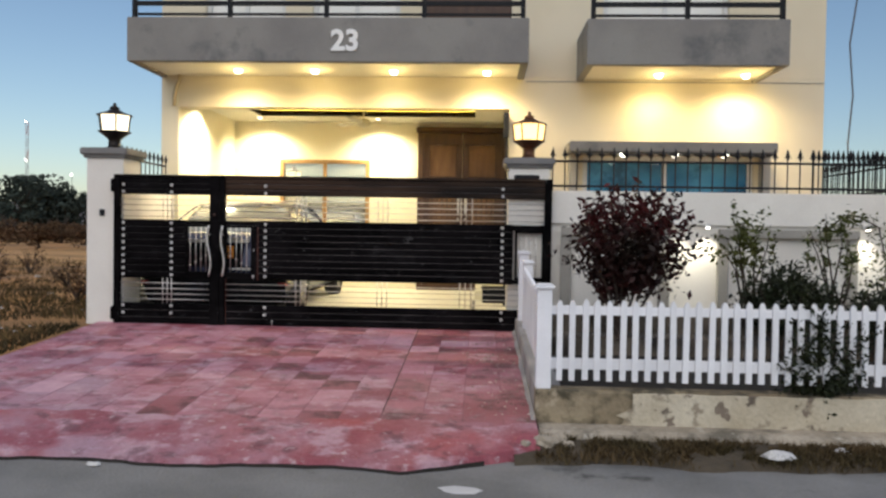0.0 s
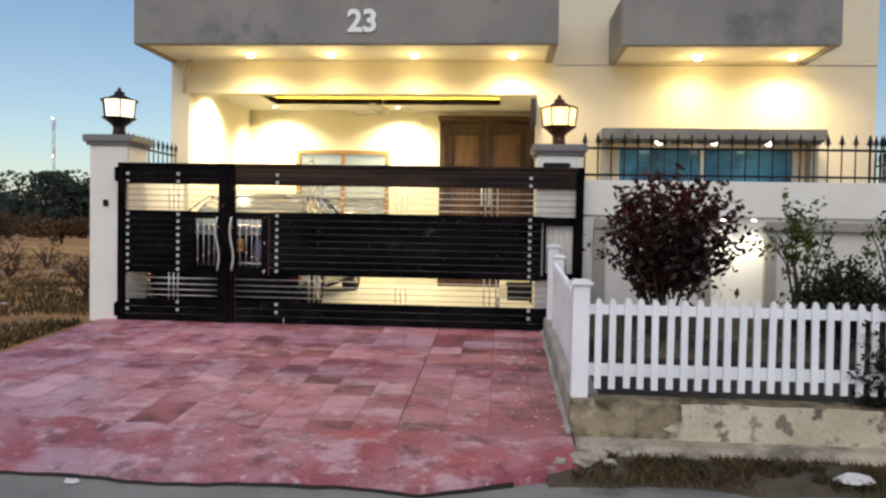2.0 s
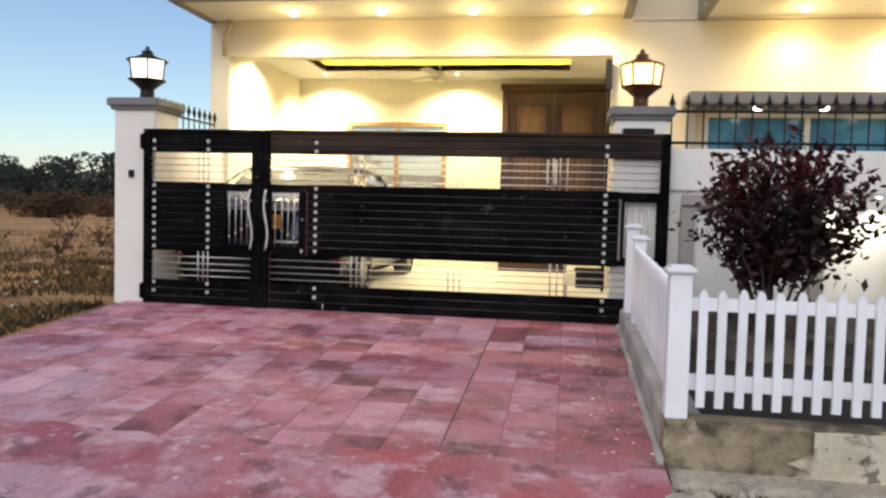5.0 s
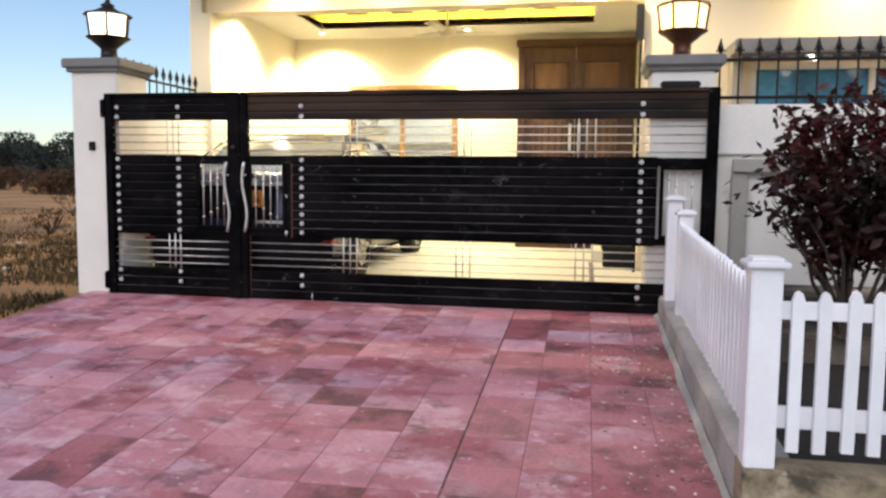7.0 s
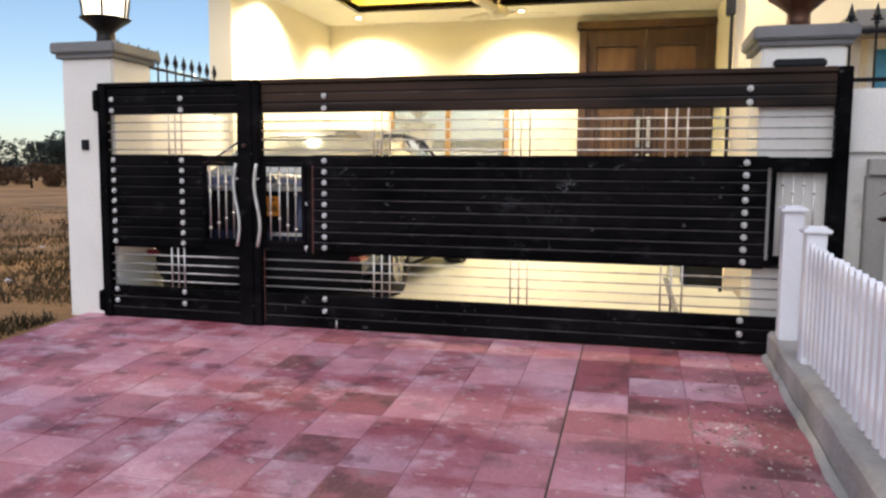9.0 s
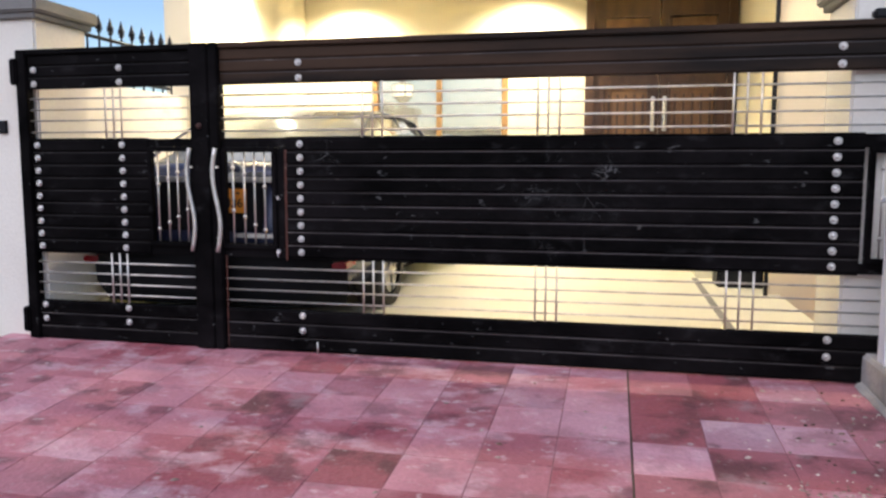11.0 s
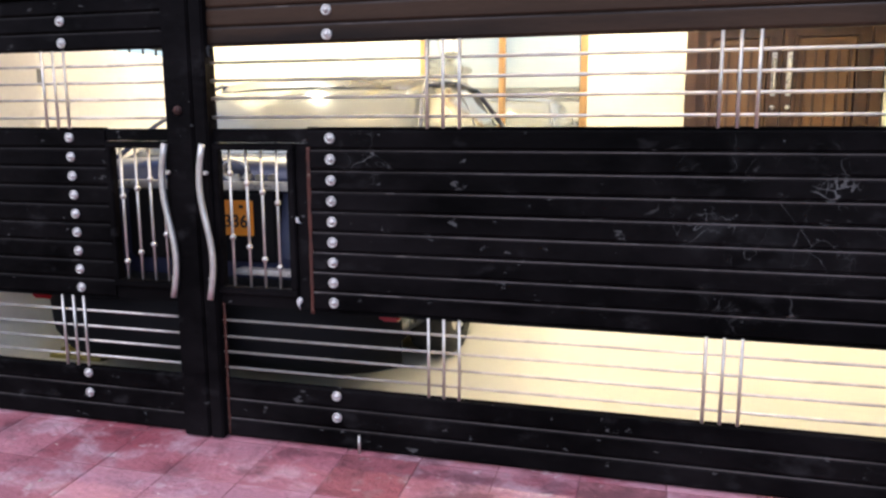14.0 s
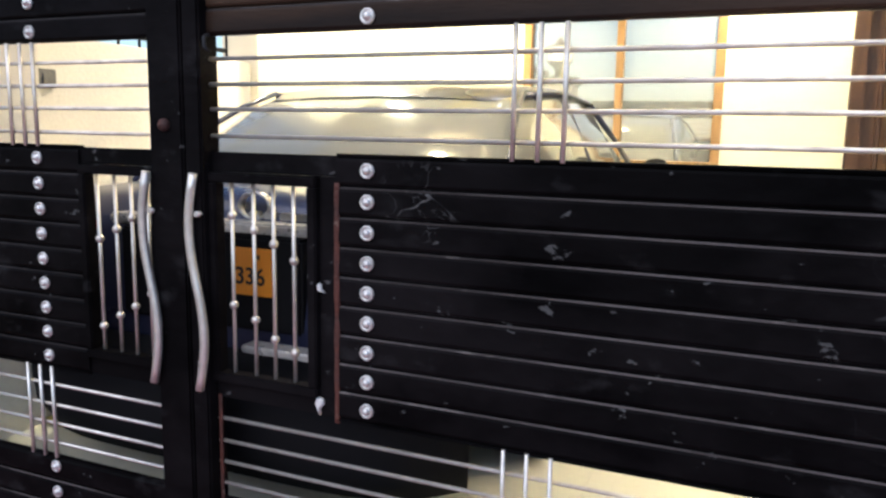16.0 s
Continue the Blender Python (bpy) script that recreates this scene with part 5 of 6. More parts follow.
# Near-black bumper: the shade on the car's rear is put into its colour.
bm = bmesh.new()
loft(bm, [[(CX + s * w, CY + yo + 0.20 * (abs(s) ** 6), CZ0 + z) for s in [k / 8 for k in range(-8, 9)]] for w, yo, z in ((0.80, 0.06, 0.12), (0.86, -0.07, 0.14), (0.885, -0.13, 0.24), (0.89, -0.14, 0.36), (0.89, -0.12, 0.46), (0.88, -0.06, 0.52), (0.86, 0.05, 0.54))], closed=False, caps=False)
part("bumper", bm, M_car_dark, car, "rear bumper, near black for the shade on it")
bm = bmesh.new()
box(bm, CX - 0.76, CX + 0.76, CY + 0.03, CY + 4.0, CZ0 + 0.13, CZ0 + 0.26, 0.03)
part("underbody", bm, M_car_dark, car, "black underbody")
bm = bmesh.new()
box(bm, CX - 0.36, CX + 0.36, CY - 0.013, CY + 0.1, CZ0 + 0.60, CZ0 + 0.90, 0.01)
part("plate_recess", bm, M_car_dark, car, "dark number plate recess")
bm = bmesh.new()
box(bm, CX - 0.43, CX + 0.43, CY + 0.01, CY + 0.12, CZ0 + 0.905, CZ0 + 0.94, 0.008)
part("chrome_strip", bm, M_brass_stud, car, "chrome strip above the plate")
bm = bmesh.new()
box(bm, PX - 0.074, PX + 0.074, CY - 0.022, CY - 0.014, CZ0 + 0.715, CZ0 + 0.866, 0.003)
plate = part("number_plate", bm, M_plate, car, "orange number plate")
for body, sz, x, z in (("336", 0.076, PX - 0.064, CZ0 + 0.752),):
    cu = bpy.data.curves.new("plate_digits", "FONT")
    cu.body, cu.size, cu.extrude, cu.offset = body, sz, 0.001, 0.001
    tmp = bpy.data.objects.new("digits_tmp", cu)
    scene.collection.objects.link(tmp)
    me = bpy.data.meshes.new_from_object(tmp.evaluated_get(bpy.context.evaluated_depsgraph_get()))
    bpy.data.objects.remove(tmp)
    me.materials.clear()
    me.materials.append(M_ink)
    ob = new("plate_digits", me)
    under(ob, plate)
    ob.matrix_basis = pose(x, CY - 0.024, z, 90, 0, 0)
bm = bmesh.new()
box(bm, PX + 0.01, PX + 0.03, CY - 0.0245, CY - 0.0225, CZ0 + 0.832, CZ0 + 0.846)
part("plate_line", bm, M_ink, plate)
bm = bmesh.new()
rings = []
for k in range(28):
    a = 2 * math.pi * k / 28
    cx, cz = PX - 0.065 + 0.058 * math.cos(a), CZ0 + 0.985 + 0.042 * math.sin(a)
    rings.append([(cx + 0.007 * math.cos(a) * u, CY + 0.085 + v, cz + 0.007 * math.sin(a) * u) for u, v in ((-1, 0), (0, -0.012), (1, 0), (0, 0.03))])
loft(bm, rings + [rings[0]], True, False)
part("badge", bm, M_alloy, car, "oval chrome badge")
for k, x in enumerate((0.10, 0.16, 0.22, 0.28)):
    bm = bmesh.new()
    box(bm, CX + x, CX + x + 0.045, CY + 0.075, CY + 0.115, CZ0 + 0.945, CZ0 + 0.968, 0.004)
    part("lettering_bar", bm, M_alloy, car, "chrome lettering bar")

bm = bmesh.new()
box(bm, CX + 0.24, CX + 0.62, CY - 0.155, CY - 0.09, CZ0 + 0.575, CZ0 + 0.598, 0.004)
part("bumper_strip", bm, M_brass_stud, car, "thin chrome strip on the bumper edge")
bm = bmesh.new()
box(bm, -4.599, -4.575, 10.08, 10.19, 1.79, 1.87, 0.004)
box(bm, -4.5745, -4.565, 10.115, 10.155, 1.81, 1.85, 0.003)
solid("wall_switch", bm, M_cap, "small grey switch box on the side wall", "switch", kind="")

# porch step and dark planter box by the door
bm = bmesh.new()
box(bm, -0.10, 0.44, 12.4, 14.25, 0.401, 0.55, 0.012)
solid("porch_step", bm, M_floor, "cream tiled step at the porch side", "step")
pot = thing("planter_box", (0.2, 11.95, 0.40), "dark square planter box standing on the porch floor", "planter")
bm = bmesh.new()
box(bm, 0.02, 0.40, 11.88, 12.2, 0.401, 0.62, 0.015)
part("tub", bm, M_iron, pot)
bm = bmesh.new()
box(bm, 0.0, 0.42, 11.86, 12.22, 0.60, 0.65, 0.012)
part("rim", bm, M_iron, pot)
bm = bmesh.new()
lathe(bm, (-4.42, 10.35, 0.401), [(0.10, 0.0), (0.13, 0.02), (0.16, 0.22), (0.18, 0.24), (0.17, 0.27), (0.14, 0.27)], 16)
fp = solid("flower_pot", bm, M_cap, "grey flower pot beside the boundary wall", "flower pot", kind="")
nr = np.random.default_rng(21)
fl = new("pot_leaves", leaves_mesh("pot_leaves", nr.normal(size=(220, 3)) * (0.1, 0.1, 0.09) + (-4.42, 10.35, 0.78), 0.09, M_leaf_dark, nr, 0.0))
under(fl, fp)
# Thin yellow slab standing in for a lit patch of the porch floor.
bm = bmesh.new()
box(bm, -4.40, -4.06, 9.84, 10.34, 0.4095, 0.43, 0.01)
solid("lit_floor_patch", bm, surf("olive_yellow_floor_patch", (0.42, 0.36, 0.11), (0.32, 0.27, 0.08), 6, 0.9, bump=0.4), "yellow-brown slab standing in for a lit patch of porch floor", "mat", kind="")


bm = bmesh.new()
box(bm, -0.135, -0.085, 9.5, 12.39, 0.409, 0.4115)
solid("floor_border_strip", bm, M_cap, "grey border strip in the porch floor", "floor strip")


# ---------------- plants ----------------
def branch_points(base, tips, rng, sag=0.0):
    """Bent stems from base to each tip; returns the point lists."""
    out = []
    for t in tips:
        b, t = Vector(base) + Vector((rng.uniform(-0.05, 0.05), rng.uniform(-0.05, 0.05), 0)), Vector(t)
        m1 = b.lerp(t, 0.35) + Vector((rng.uniform(-0.05, 0.05), rng.uniform(-0.05, 0.05), 0.06))
        m2 = b.lerp(t, 0.7) + Vector((rng.uniform(-0.05, 0.05), rng.uniform(-0.05, 0.05), 0.06 - sag))
        out.append([b, m1, m2, t])
    return out


def stems(parent, lists, r, name="stem", mat=None):
    for pts in lists:
        bm = bmesh.new()
        for k, (a, b) in enumerate(zip(pts, pts[1:])):
            tube(bm, a, b, r * (1 - 0.28 * k), r * (0.72 - 0.28 * k), 6)
        part(name, bm, mat or M_bark, parent)


def bush(name, base, centre, radii, count, size, mat, label, seed, nstems=9, lowcut=-0.9, gaps=0.35, category="shrub", fan=False):
    rng, nrg = random.Random(seed), np.random.default_rng(seed)
    b = thing(name, base, label, category)
    tips = []
    while len(tips) < nstems:
        v = Vector((rng.gauss(0, 1), rng.gauss(0, 1), rng.gauss(0.3, 0.8))).normalized()
        tips.append(Vector(centre) + Vector((v.x * radii[0], v.y * radii[1], v.z * radii[2])) * rng.uniform(0.7, 1.0))
    lists = branch_points(base, tips, rng)
    stems(b, lists, 0.016)
    # twigs: clusters of leaves along twigs that fan out from the stems
    pts = []
    ntw = count // 14
    for _ in range(ntw):
        v = nrg.normal(size=3)
        v /= np.linalg.norm(v)
        if v[2] < lowcut:
            continue
        rad = nrg.uniform(0.35, 1.0) ** 0.6
        wob = 1 + gaps * noise.noise(Vector((v[0] * 2.2 + seed, v[1] * 2.2, v[2] * 2.2)))
        tip = np.array(centre) + v * np.array(radii) * rad * wob
        root = np.array(centre) + (tip - np.array(centre)) * 0.6 - np.array([0, 0, 0.1])
        if fan:
            low = np.array(base) + np.array([0, 0, 0.3])
            tip = tip + np.array([0, 0, 0.10 * nrg.random()])
            root = low + (tip - low) * nrg.uniform(0.15, 0.7)
        for s in np.linspace(0.1, 1.0, 14):
            pts.append(root + (tip - root) * s + nrg.normal(size=3) * size * 0.45)
    ob = new("crown", leaves_mesh("crown", pts, size, mat, nrg))
    under(ob, b)
    return b


shrub = bush("purple_shrub", (1.42, 8.2, 0.42), (1.47, 8.2, 1.38), (0.70, 0.46, 0.52), 3000, 0.095, M_leaf_purple, "dark purple-leaved shrub growing behind the white fence", 3, 18, -0.97, 0.8, fan=True)
yr = np.random.default_rng(19)
pts = []
for _ in range(46):
    tip = np.array([1.47 + yr.uniform(-0.60, 0.60), 8.2 + yr.normal(0, 0.18), 0.0])
    tip[2] = 1.98 - 0.75 * (tip[0] - 1.47) ** 2 + yr.uniform(-0.22, 0.06)
    root = np.array([1.44, 8.2, 0.9]) * 0.35 + tip * 0.65
    for q in np.linspace(0.2, 1.0, 15):
        pts.append(root + (tip - root) * q + yr.normal(size=3) * 0.03 * (1.15 - 0.7 * q))
under(tagged(new("young_leaves", leaves_mesh("young_leaves", pts, 0.085, M_leaf_red, yr, -0.5)), "wine-red young leaves at the top"), shrub)
bush("climbing_rose", (2.85, 8.6, 0.55), (2.78, 8.6, 1.40), (0.40, 0.25, 0.50), 560, 0.075, M_leaf_green, "sparse green climbing shrub against the wall", 7, 8, -0.9, 0.9)
bush("climbing_rose", (3.70, 8.6, 0.55), (3.70, 8.6, 1.40), (0.34, 0.22, 0.40), 380, 0.07, M_leaf_green, "sparse green climbing shrub against the wall", 17, 7, -0.9, 0.8)
bush("dark_hedge_shrub", (3.05, 8.2, 0.25), (3.10, 8.2, 0.86), (0.56, 0.40, 0.40), 4200, 0.06, M_leaf_dark, "dense dark green shrub in the planter", 9, 8, -1.1, 0.3)
bush("dark_hedge_shrub", (3.95, 8.2, 0.25), (3.95, 8.2, 0.72), (0.42, 0.36, 0.36), 1800, 0.06, M_leaf_dark, "dense dark green shrub in the planter", 12, 8, -1.1, 0.3)
bush("trailing_creeper", (2.40, 6.25, 0.26), (2.50, 6.05, 0.60), (0.36, 0.15, 0.50), 2600, 0.05, M_leaf_dark, "dark creeper trailing over the white picket fence", 15, 8, -1.1, 0.6)
# an arching rose cane high on the right
cane = thing("arching_cane", (4.2, 8.7, 0.6), "thin arching rose cane with a few leaves", "shrub")
cr = random.Random(5)
pts = [(4.25, 8.7, 0.6), (4.3, 8.7, 1.2), (4.2, 8.68, 1.6), (3.95, 8.66, 1.72), (3.75, 8.64, 1.66), (3.62, 8.62, 1.55)]
bm = bmesh.new()
pipe(bm, pts, 0.008, 6)
part("stem", bm, M_bark, cane)
nr = np.random.default_rng(31)
lp = [np.array(pts[2]) + (np.array(pts[5]) - np.array(pts[2])) * s + nr.normal(size=3) * 0.05 + np.array([0, 0, 0.12 * math.sin(math.pi * s)]) for s in nr.uniform(0, 1, 160)]
lp += [np.array((4.25, 8.7, 1.25)) + nr.normal(size=3) * (0.14, 0.1, 0.22) for _ in range(260)]
under(new("leaves", leaves_mesh("leaves", lp, 0.06, M_leaf_green, nr)), cane)


def blades(name, spots, h, w, mat, seed, label, category):
    """Grass: thin bent blades about the given root points, one object."""
    g = np.random.default_rng(seed)
    c = np.asarray(spots, float)
    n = len(c)
    a = g.uniform(0, 2 * math.pi, n)
    lean = g.uniform(0.1, 0.8, n)
    hh = h * g.uniform(0.4, 1.3, n)
    s = np.stack([np.cos(a), np.sin(a), np.zeros(n)], 1) * (w * g.uniform(0.6, 1.4, n))[:, None]
    d = np.stack([-np.sin(a) * lean, np.cos(a) * lean, np.ones(n)], 1) * hh[:, None]
    v = np.stack([c - s, c + s, c + d * 0.55 + s * 0.6, c + d * np.array([1.35, 1.35, 1.0])], 1).reshape(-1, 3)
    me = bpy.data.meshes.new(name)
    me.from_pydata(v.tolist(), [], np.arange(4 * n).reshape(n, 4).tolist())
    me.materials.append(mat)
    return tagged(new(name, me), label, category, kind="stuff")


g = np.random.default_rng(2)
nv = 26000
vx = g.uniform(0.36, 6.0, nv)
vy = 5.76 - np.abs(g.normal(0, 0.22, nv))
rag = np.array([0.16 * noise.noise(Vector((x * 1.7, 2, 0))) for x in vx])
clump = np.array([noise.noise(Vector((x * 2.2, y * 3, 4))) + 0.5 * noise.noise(Vector((x * 8, y * 8, 4))) for x, y in zip(vx, vy)])
keep = (clump > -0.18) & (vy > 5.20 + rag)
blades("grass_verge", np.stack([vx, vy, np.full(nv, 0.012)], 1)[keep], 0.055, 0.005, M_verge_grass, 3, "short dry brown and olive grass along the kerb", "grass")
n = 26000
fx = -4.95 - g.uniform(0, 1, n) ** 1.7 * 17
fy = 5.6 + g.uniform(0, 1, n) ** 1.3 * 24
cl = np.array([noise.noise(Vector((x * 0.7, y * 0.7, 9))) for x, y in zip(fx, fy)])
keep = cl > -0.05
fz = np.array([ground_z(x, y) for x, y in zip(fx, fy)]) - 0.01
blades("grass_field", np.stack([fx, fy, fz], 1)[keep], 0.13, 0.008, M_grass, 4, "dry grass and weeds of the open field", "grass")

n = 24000
wx = -4.80 - g.uniform(0, 1, n) ** 1.5 * 7
wy = 5.9 + g.uniform(0, 1, n) ** 1.1 * 11
cl = np.array([noise.noise(Vector((x * 0.9, y * 0.9, 29))) for x, y in zip(wx, wy)])
keep = cl > -0.12
wz = np.array([ground_z(x, y) for x, y in zip(wx, wy)]) - 0.01
blades("weed_cover", np.stack([wx, wy, wz], 1)[keep], 0.085, 0.009, M_weed, 14, "low dark olive weeds covering the near field", "weeds")

# dry shrubs, litter and stones of the field
for k, (x, y, r) in enumerate(((-6.4, 12.2, 0.30), (-8.4, 15.5, 0.45), (-10.5, 16.5, 0.4), (-7.6, 10.0, 0.35), (-12.5, 21, 0.6), (-9.2, 12.8, 0.5), (-15.5, 24, 0.8), (-6.1, 9.0, 0.25))):
    bush("dry_field_shrub", (x, y, ground_z(x, y)), (x, y, ground_z(x, y) + r * 0.8), (r, r, r * 0.75), 330, 0.07, M_scrub, "dry leafless brown shrub in the open field", 40 + k, 9, -0.9, 0.8)
lr = random.Random(8)


def scrap(x, y, z, s, name="litter_scrap", label="crumpled scrap of white litter on the ground"):
    bm = bmesh.new()
    pts = [(s * lr.uniform(0.6, 1.0) * math.cos(2 * math.pi * i / 7), s * 0.6 * lr.uniform(0.5, 1.0) * math.sin(2 * math.pi * i / 7)) for i in range(7)]
    lo = [bm.verts.new((x + a, y + b, z)) for a, b in pts]
    hi = [bm.verts.new((x + a * 0.7, y + b * 0.7, z + s * lr.uniform(0.1, 0.45))) for a, b in pts]
    top = bm.verts.new((x, y, z + s * 0.25))
    for i in range(7):
        j = (i + 1) % 7
        bm.faces.new((lo[i], lo[j], hi[j], hi[i]))
        bm.faces.new((hi[i], hi[j], top))
    bm.faces.new(lo[::-1])
    return solid(name, bm, M_litter, label, "litter", kind="")


for x, y in ((-5.6, 8.6), (-6.9, 11.0), (-7.6, 13.5), (-5.3, 7.4), (-8.3, 12.0), (-10.2, 17.5), (-6.3, 9.7), (-9.5, 14.4), (-6.0, 7.9)):
    scrap(x, y, ground_z(x, y) + 0.005, lr.uniform(0.05, 0.11))
for _ in range(12):
    x, y = lr.uniform(-7.2, -5.0), lr.uniform(7.0, 11.0)
    scrap(x, y, ground_z(x, y) + 0.005, lr.uniform(0.03, 0.075))
scrap(1.95, 5.42, 0.04, 0.13)
scrap(2.45, 5.62, 0.03, 0.08)
scrap(-2.42, 4.98, 0.0, 0.06)
spill = scrap(-0.12, 4.72, 0.0, 0.17, "mortar_spill", "pale dried mortar spill on the road")
spill.scale.z = 0.12


def rubble(x, y, z, s, seed):
    bm = bmesh.new()
    ball(bm, (x, y, z + s * 0.25), s, 10, 0.8)
    for v in bm.verts:
        d = v.co - Vector((x, y, z))
        k = 1 + 0.45 * noise.noise(d * (2.2 / s) + Vector((seed, 0, 0)))
        v.co = Vector((x + d.x * k, y + d.y * k, z + d.z * k * 0.55))
    for f in bm.faces:
        f.smooth = False
    return tagged(solid("rubble_stone", bm, M_kerb, "broken lump of pale cement beside the driveway edge", "stone", kind=""), group="broken cement lumps")


for k, (x, y, s) in enumerate(((0.44, 5.56, 0.085), (0.53, 5.66, 0.07), (0.38, 5.70, 0.06), (0.30, 5.52, 0.045), (0.60, 5.55, 0.04), (0.36, 5.60, 0.05))):
    rubble(x, y, 0.05, s, 3.7 * k)

# ---------------- far distance ----------------
def far_tree(x, y, h, seed, scrub=False):
    rng, nrg = random.Random(seed), np.random.default_rng(seed)
    t = thing("far_tree", (x, y, -0.1), "dark distant scrub tree on the horizon", "tree", "distant trees")
    bm = bmesh.new()
    tube(bm, (x, y, -0.1), (x + 0.1 * h * rng.uniform(-1, 1), y, h * 0.5), h * 0.035, h * 0.02, 7)
    for k in range(4):
        a = rng.uniform(0, 6.28)
        tube(bm, (x, y, h * (0.2 + 0.06 * k)), (x + h * 0.3 * math.cos(a), y + h * 0.3 * math.sin(a), h * 0.65), h * 0.016, h * 0.006, 6)
    part("trunk", bm, M_bark, t)
    pts = []
    for k in range(9):
        c = np.array([x + rng.gauss(0, 0.28) * h, y + rng.gauss(0, 0.25) * h, h * (rng.uniform(0.08, 0.5) if scrub else rng.uniform(0.15, 0.85))])
        r = h * rng.uniform(0.14, 0.26)
        v = nrg.normal(size=(170, 3))
        v /= np.linalg.norm(v, axis=1)[:, None]
        pts.append(c + v * (r * nrg.uniform(0.5, 1.0, 170) ** 0.5)[:, None] * (1.2, 1.2, 0.85))
    under(new("crown", leaves_mesh("crown", np.concatenate(pts), h * 0.085, M_scrub if scrub else M_leaf_far, nrg)), t)


tr = random.Random(11)
for i in range(46):
    y = tr.uniform(75, 130)
    x = -y * tr.uniform(0.36, 1.15)
    far_tree(x, y, tr.uniform(4.6, 7.8), 100 + i)
for i in range(40):
    y = tr.uniform(48, 78)
    x = -y * tr.uniform(0.38, 1.15)
    far_tree(x, y, tr.uniform(2.2, 3.6), 200 + i, True)
# low pale buildings among the trees
M_far_wall = surf("far_pale_wall", (0.45, 0.45, 0.45), (0.38, 0.38, 0.38), 0.3, 0.9, bump=0)
for i, (x, y, w, h) in enumerate(((-88, 155, 8, 6.5), (-72, 150, 6, 5.0), (-104, 165, 10, 6.0), (-80, 165, 7, 8.0), (-66, 160, 6, 6.5), (-118, 170, 9, 6.5))):
    b = thing("far_building", (x, y, -0.1), "small pale distant building beyond the trees", "building", "distant buildings")
    bm = bmesh.new()
    box(bm, x - w / 2, x + w / 2, y, y + 7, -0.1, h)
    wl = part("wall", bm, M_far_wall, b)
    bm = bmesh.new()
    box(bm, x - w / 2 - 0.2, x + w / 2 + 0.2, y - 0.2, y + 7.2, h + 0.001, h + 0.25)
    part("roof", bm, M_cement, b)
    for k in range(3):
        bm = bmesh.new()
        xx = x - w / 2 + w * (k + 0.5) / 3
        box(bm, xx - 0.5, xx + 0.5, y - 0.06, y - 0.005, h - 2.2, h - 0.9)
        part("window", bm, M_iron, wl)
# lattice mast with lamps
M_red = plain("red_mast_paint", (0.35, 0.06, 0.05), 0.6)
mast = thing("radio_mast", (-108, 178, -0.1), "tall thin red and white radio mast with lit lamps", "mast")
for k in range(8):
    bm = bmesh.new()
    z0, z1 = -0.1 + k * 3.2, -0.1 + (k + 1) * 3.2
    for dx, dy in ((-0.3, 0), (0.3, 0), (0, 0.4)):
        tube(bm, (-108 + dx, 178 + dy, z0), (-108 + dx, 178 + dy, z1 - 0.01), 0.06, n=5)
    tube(bm, (-108.3, 178, z0), (-107.7, 178, z1 - 0.01), 0.06, n=5)
    part("mast_section", bm, M_red if k % 2 else M_far_wall, mast)
for z in (16.5, 25.6):
    bm = bmesh.new()
    ball(bm, (-108, 177.5, z), 0.18, 10)
    part("mast_lamp", bm, M_lamp_white, mast, "bright white lamp")
for x, y, z in ((-97, 178, 13.2), (-122, 176, 12)):
    t = thing("street_light", (x, y, -0.1), "distant lit street light on a pole", "street light", "distant street lights")
    bm = bmesh.new()
    tube(bm, (x, y, -0.1), (x, y, z), 0.1, 0.06, 6)
    part("pole", bm, M_iron, t)
    bm = bmesh.new()
    ball(bm, (x, y - 0.2, z), 0.2, 10)
    part("lamp", bm, M_lamp_white, t, "bright white lamp")

# cable hanging beside the house
bm = bmesh.new()
pipe(bm, [(4.95, 11.0, 6.9), (4.93, 11.0, 5.4), (5.0, 11.0, 4.7), (4.92, 11.0, 4.1), (4.98, 11.0, 3.4), (4.93, 11.0, 2.75), (4.91, 10.9, 2.3)], 0.012, 6)
solid("hanging_cable", bm, M_cable, "grey cable hanging beside the house corner", "cable", kind="")

# small debris swept against the planter wall
dr = np.random.default_rng(77)
nd = 420
dx_ = 0.38 - np.abs(dr.normal(0, 0.28, nd))
dy_ = dr.uniform(5.9, 9.25, nd)
extra = 160
dx_ = np.concatenate([dx_, dr.normal(0.02, 0.13, extra)])
dy_ = np.concatenate([dy_, dr.normal(8.0, 0.14, extra)])
dxx, dyy = np.concatenate([dx_, dr.uniform(-4.5, 0.3, 130)]), np.concatenate([dy_, dr.uniform(5.3, 9.2, 130)])
ok = (dxx < 0.385) & (dyy < 9.3) & (dyy > 5.75)
dxx, dyy = dxx[ok], dyy[ok]
vv, ff_ = [], []
for x, y in zip(dxx, dyy):
    z = drive_z(y) + 0.001
    r = 0.003 + 0.008 * dr.random() ** 2
    a = dr.uniform(0, 6.28)
    b0 = len(vv)
    for k in range(4):
        vv.append((x + r * math.cos(a + k * 1.57) * (1.0 if k % 2 else 1.9), y + r * math.sin(a + k * 1.57) * (1.0 if k % 2 else 1.9), z))
    vv.append((x, y, z + r * 0.8))
    ff_ += [(b0, b0 + 1, b0 + 4), (b0 + 1, b0 + 2, b0 + 4), (b0 + 2, b0 + 3, b0 + 4), (b0 + 3, b0, b0 + 4)]
me = bpy.data.meshes.new("debris")
me.from_pydata(vv, [], ff_)
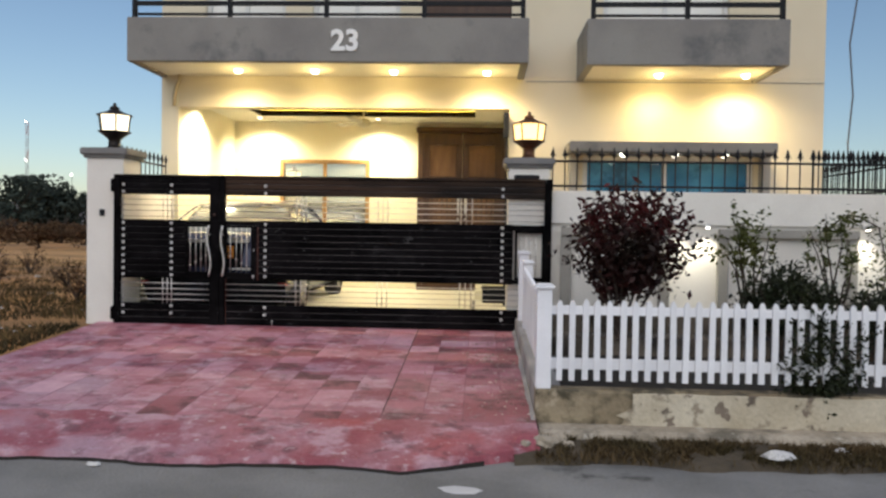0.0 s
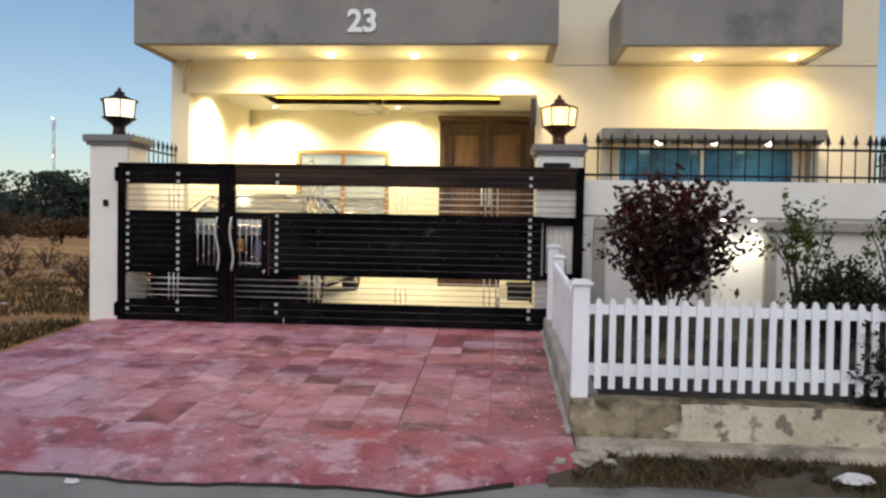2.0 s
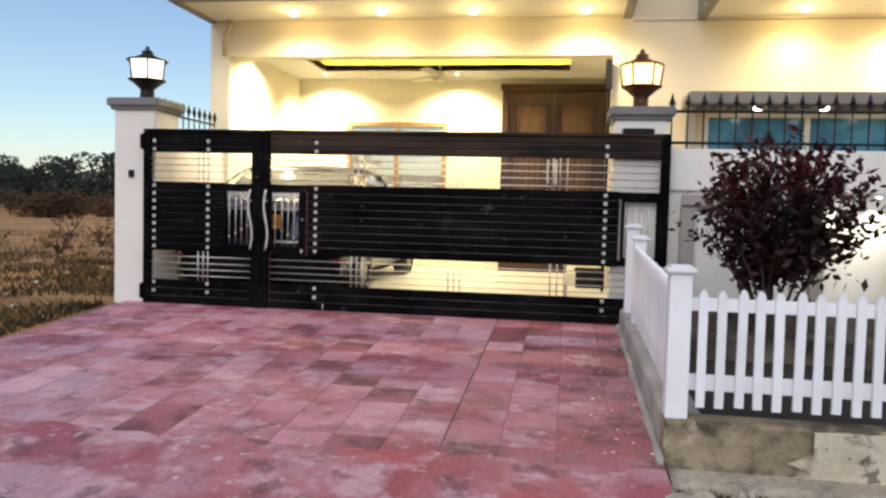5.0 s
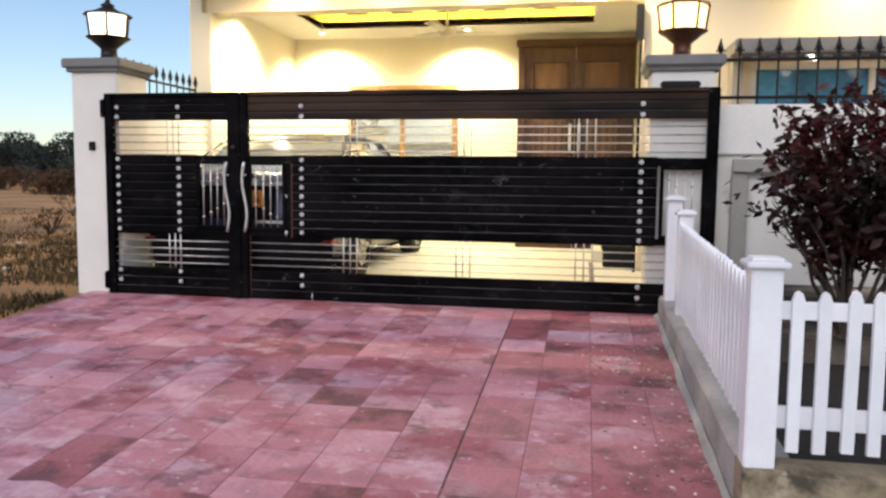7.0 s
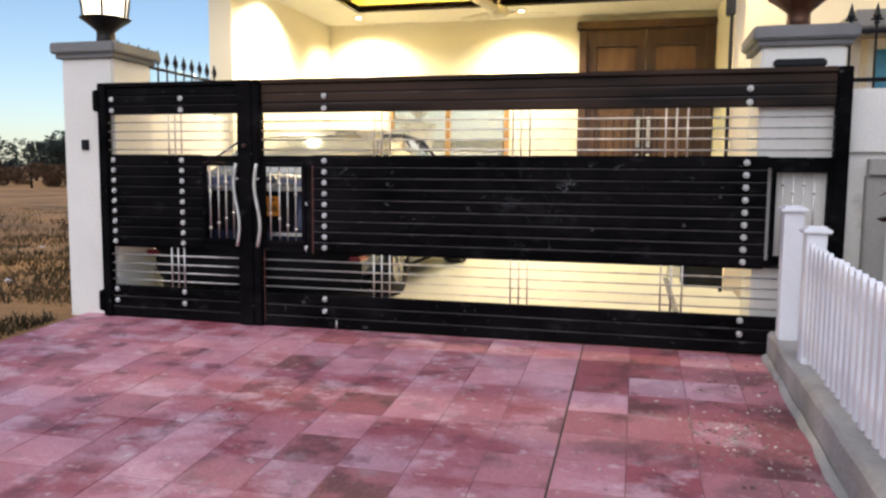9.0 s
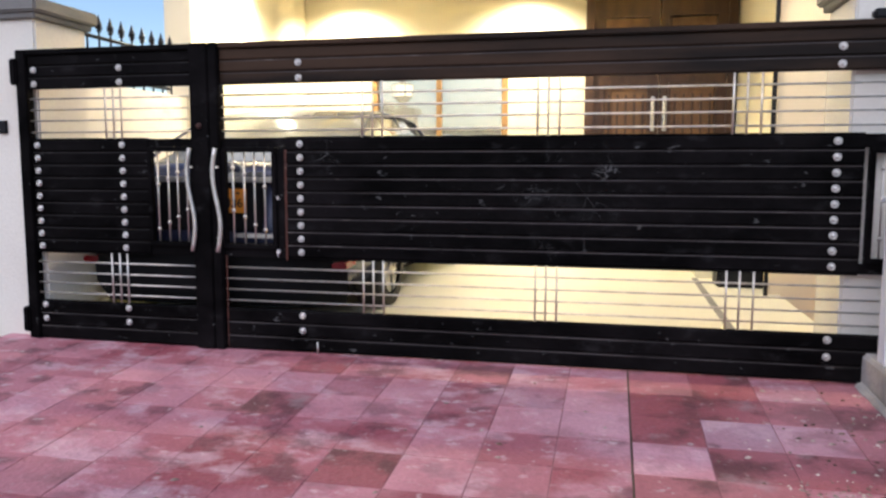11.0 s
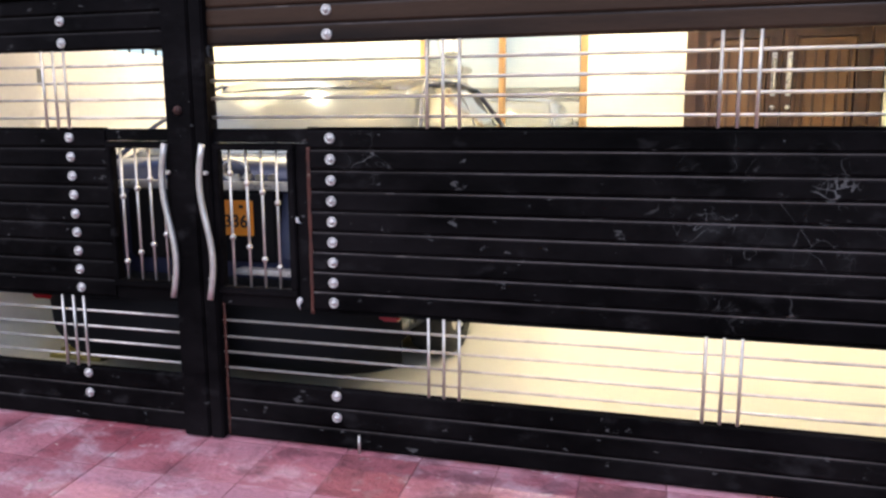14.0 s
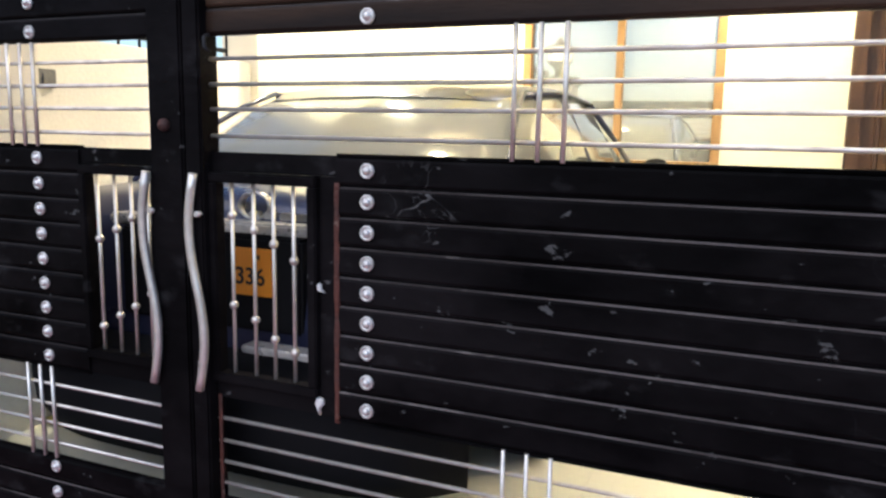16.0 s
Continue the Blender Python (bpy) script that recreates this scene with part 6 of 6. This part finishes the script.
me.materials.append(surf("chips_and_dry_leaves", (0.55, 0.48, 0.42), (0.10, 0.06, 0.04), 9, 0.8, bump=0.0, var=0.5, island=True, lo=0.4, hi=0.6))
tagged(new("debris", me), "small pale chips and dry leaf bits on the driveway", "debris", kind="stuff")

# ---------------- paving pieces ----------------
bm = bmesh.new()
ring = []
for i in range(60):
    y = 6.1 + 3.3 * i / 59
    a, b = -0.7465 + 0.002 * noise.noise(Vector((y * 9, 1, 0))), -0.7385 + 0.004 * noise.noise(Vector((y * 7, 4, 0)))
    ring.append([(a, y, drive_z(y) - 0.0022), (b, y, drive_z(y) - 0.0022), (b, y, drive_z(y) - 0.010), (a, y, drive_z(y) - 0.010)])
loft(bm, ring)
part("open_joint", bm, M_soil, driveway, "dark open joint between two courses")
TILE, GAP = 0.302, 0.0026


def paver(w, d, mat, name, bev=0.0025, h=0.035, gap=GAP):
    bm = bmesh.new()
    z = (0, -h)
    t = [(gap, gap), (w - gap, gap), (w - gap, d - gap), (gap, d - gap)]
    ti = [(gap + bev, gap + bev), (w - gap - bev, gap + bev), (w - gap - bev, d - gap - bev), (gap + bev, d - gap - bev)]
    loft(bm, [[(x, y, -h) for x, y in t], [(x, y, -0.0012) for x, y in t], [(x, y, 0) for x, y in ti]])
    for f in bm.faces:
        f.smooth = False
    return mesh_of(name, bm, mat)


rt = random.Random(6)


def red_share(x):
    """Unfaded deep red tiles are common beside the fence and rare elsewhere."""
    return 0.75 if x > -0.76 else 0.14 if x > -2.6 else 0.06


slope = math.degrees(math.atan(0.0573))
full = paver(TILE, TILE, M_tile, "paving_tile")
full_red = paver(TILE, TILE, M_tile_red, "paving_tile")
col0 = -0.745 - 13 * TILE
ncol = int((DX1 - col0) / TILE) + 1
edge_meshes = {}
for j in range(14):
    y = 5.745 + j * TILE
    if y > 9.45:
        break
    d = min(TILE, 9.52 - y)
    for i in range(ncol):
        x = col0 + i * TILE
        w = min(TILE, DX1 - x)
        if w < 0.05:
            continue
        if w > TILE - 0.01 and d > TILE - 0.01:
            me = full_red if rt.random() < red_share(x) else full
        else:
            key = (round(w, 2), round(d, 2), x > -0.76)
            if key not in edge_meshes:
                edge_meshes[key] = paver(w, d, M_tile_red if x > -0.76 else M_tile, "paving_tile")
            me = edge_meshes[key]
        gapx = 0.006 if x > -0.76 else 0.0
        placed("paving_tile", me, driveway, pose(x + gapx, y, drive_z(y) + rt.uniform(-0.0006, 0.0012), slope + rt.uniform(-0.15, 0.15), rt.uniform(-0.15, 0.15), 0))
pf = paver(0.60, 0.60, M_floor, "floor_tile", 0.0002, 0.008, 0.0002)
edge_meshes = {}
for j in range(8):
    for i in range(9):
        x, y = -4.59 + 0.60 * i, 9.48 + 0.60 * j
        w, d = min(0.60, 0.45 - x), min(0.60, 14.26 - y)
        if w < 0.05 or d < 0.05:
            continue
        key = (round(w, 2), round(d, 2))
        if key not in edge_meshes:
            edge_meshes[key] = paver(w, d, M_floor, "floor_tile", 0.0002, 0.008, 0.0002)
        placed("floor_tile", edge_meshes[key], porch_floor, pose(x, y, 0.4085))
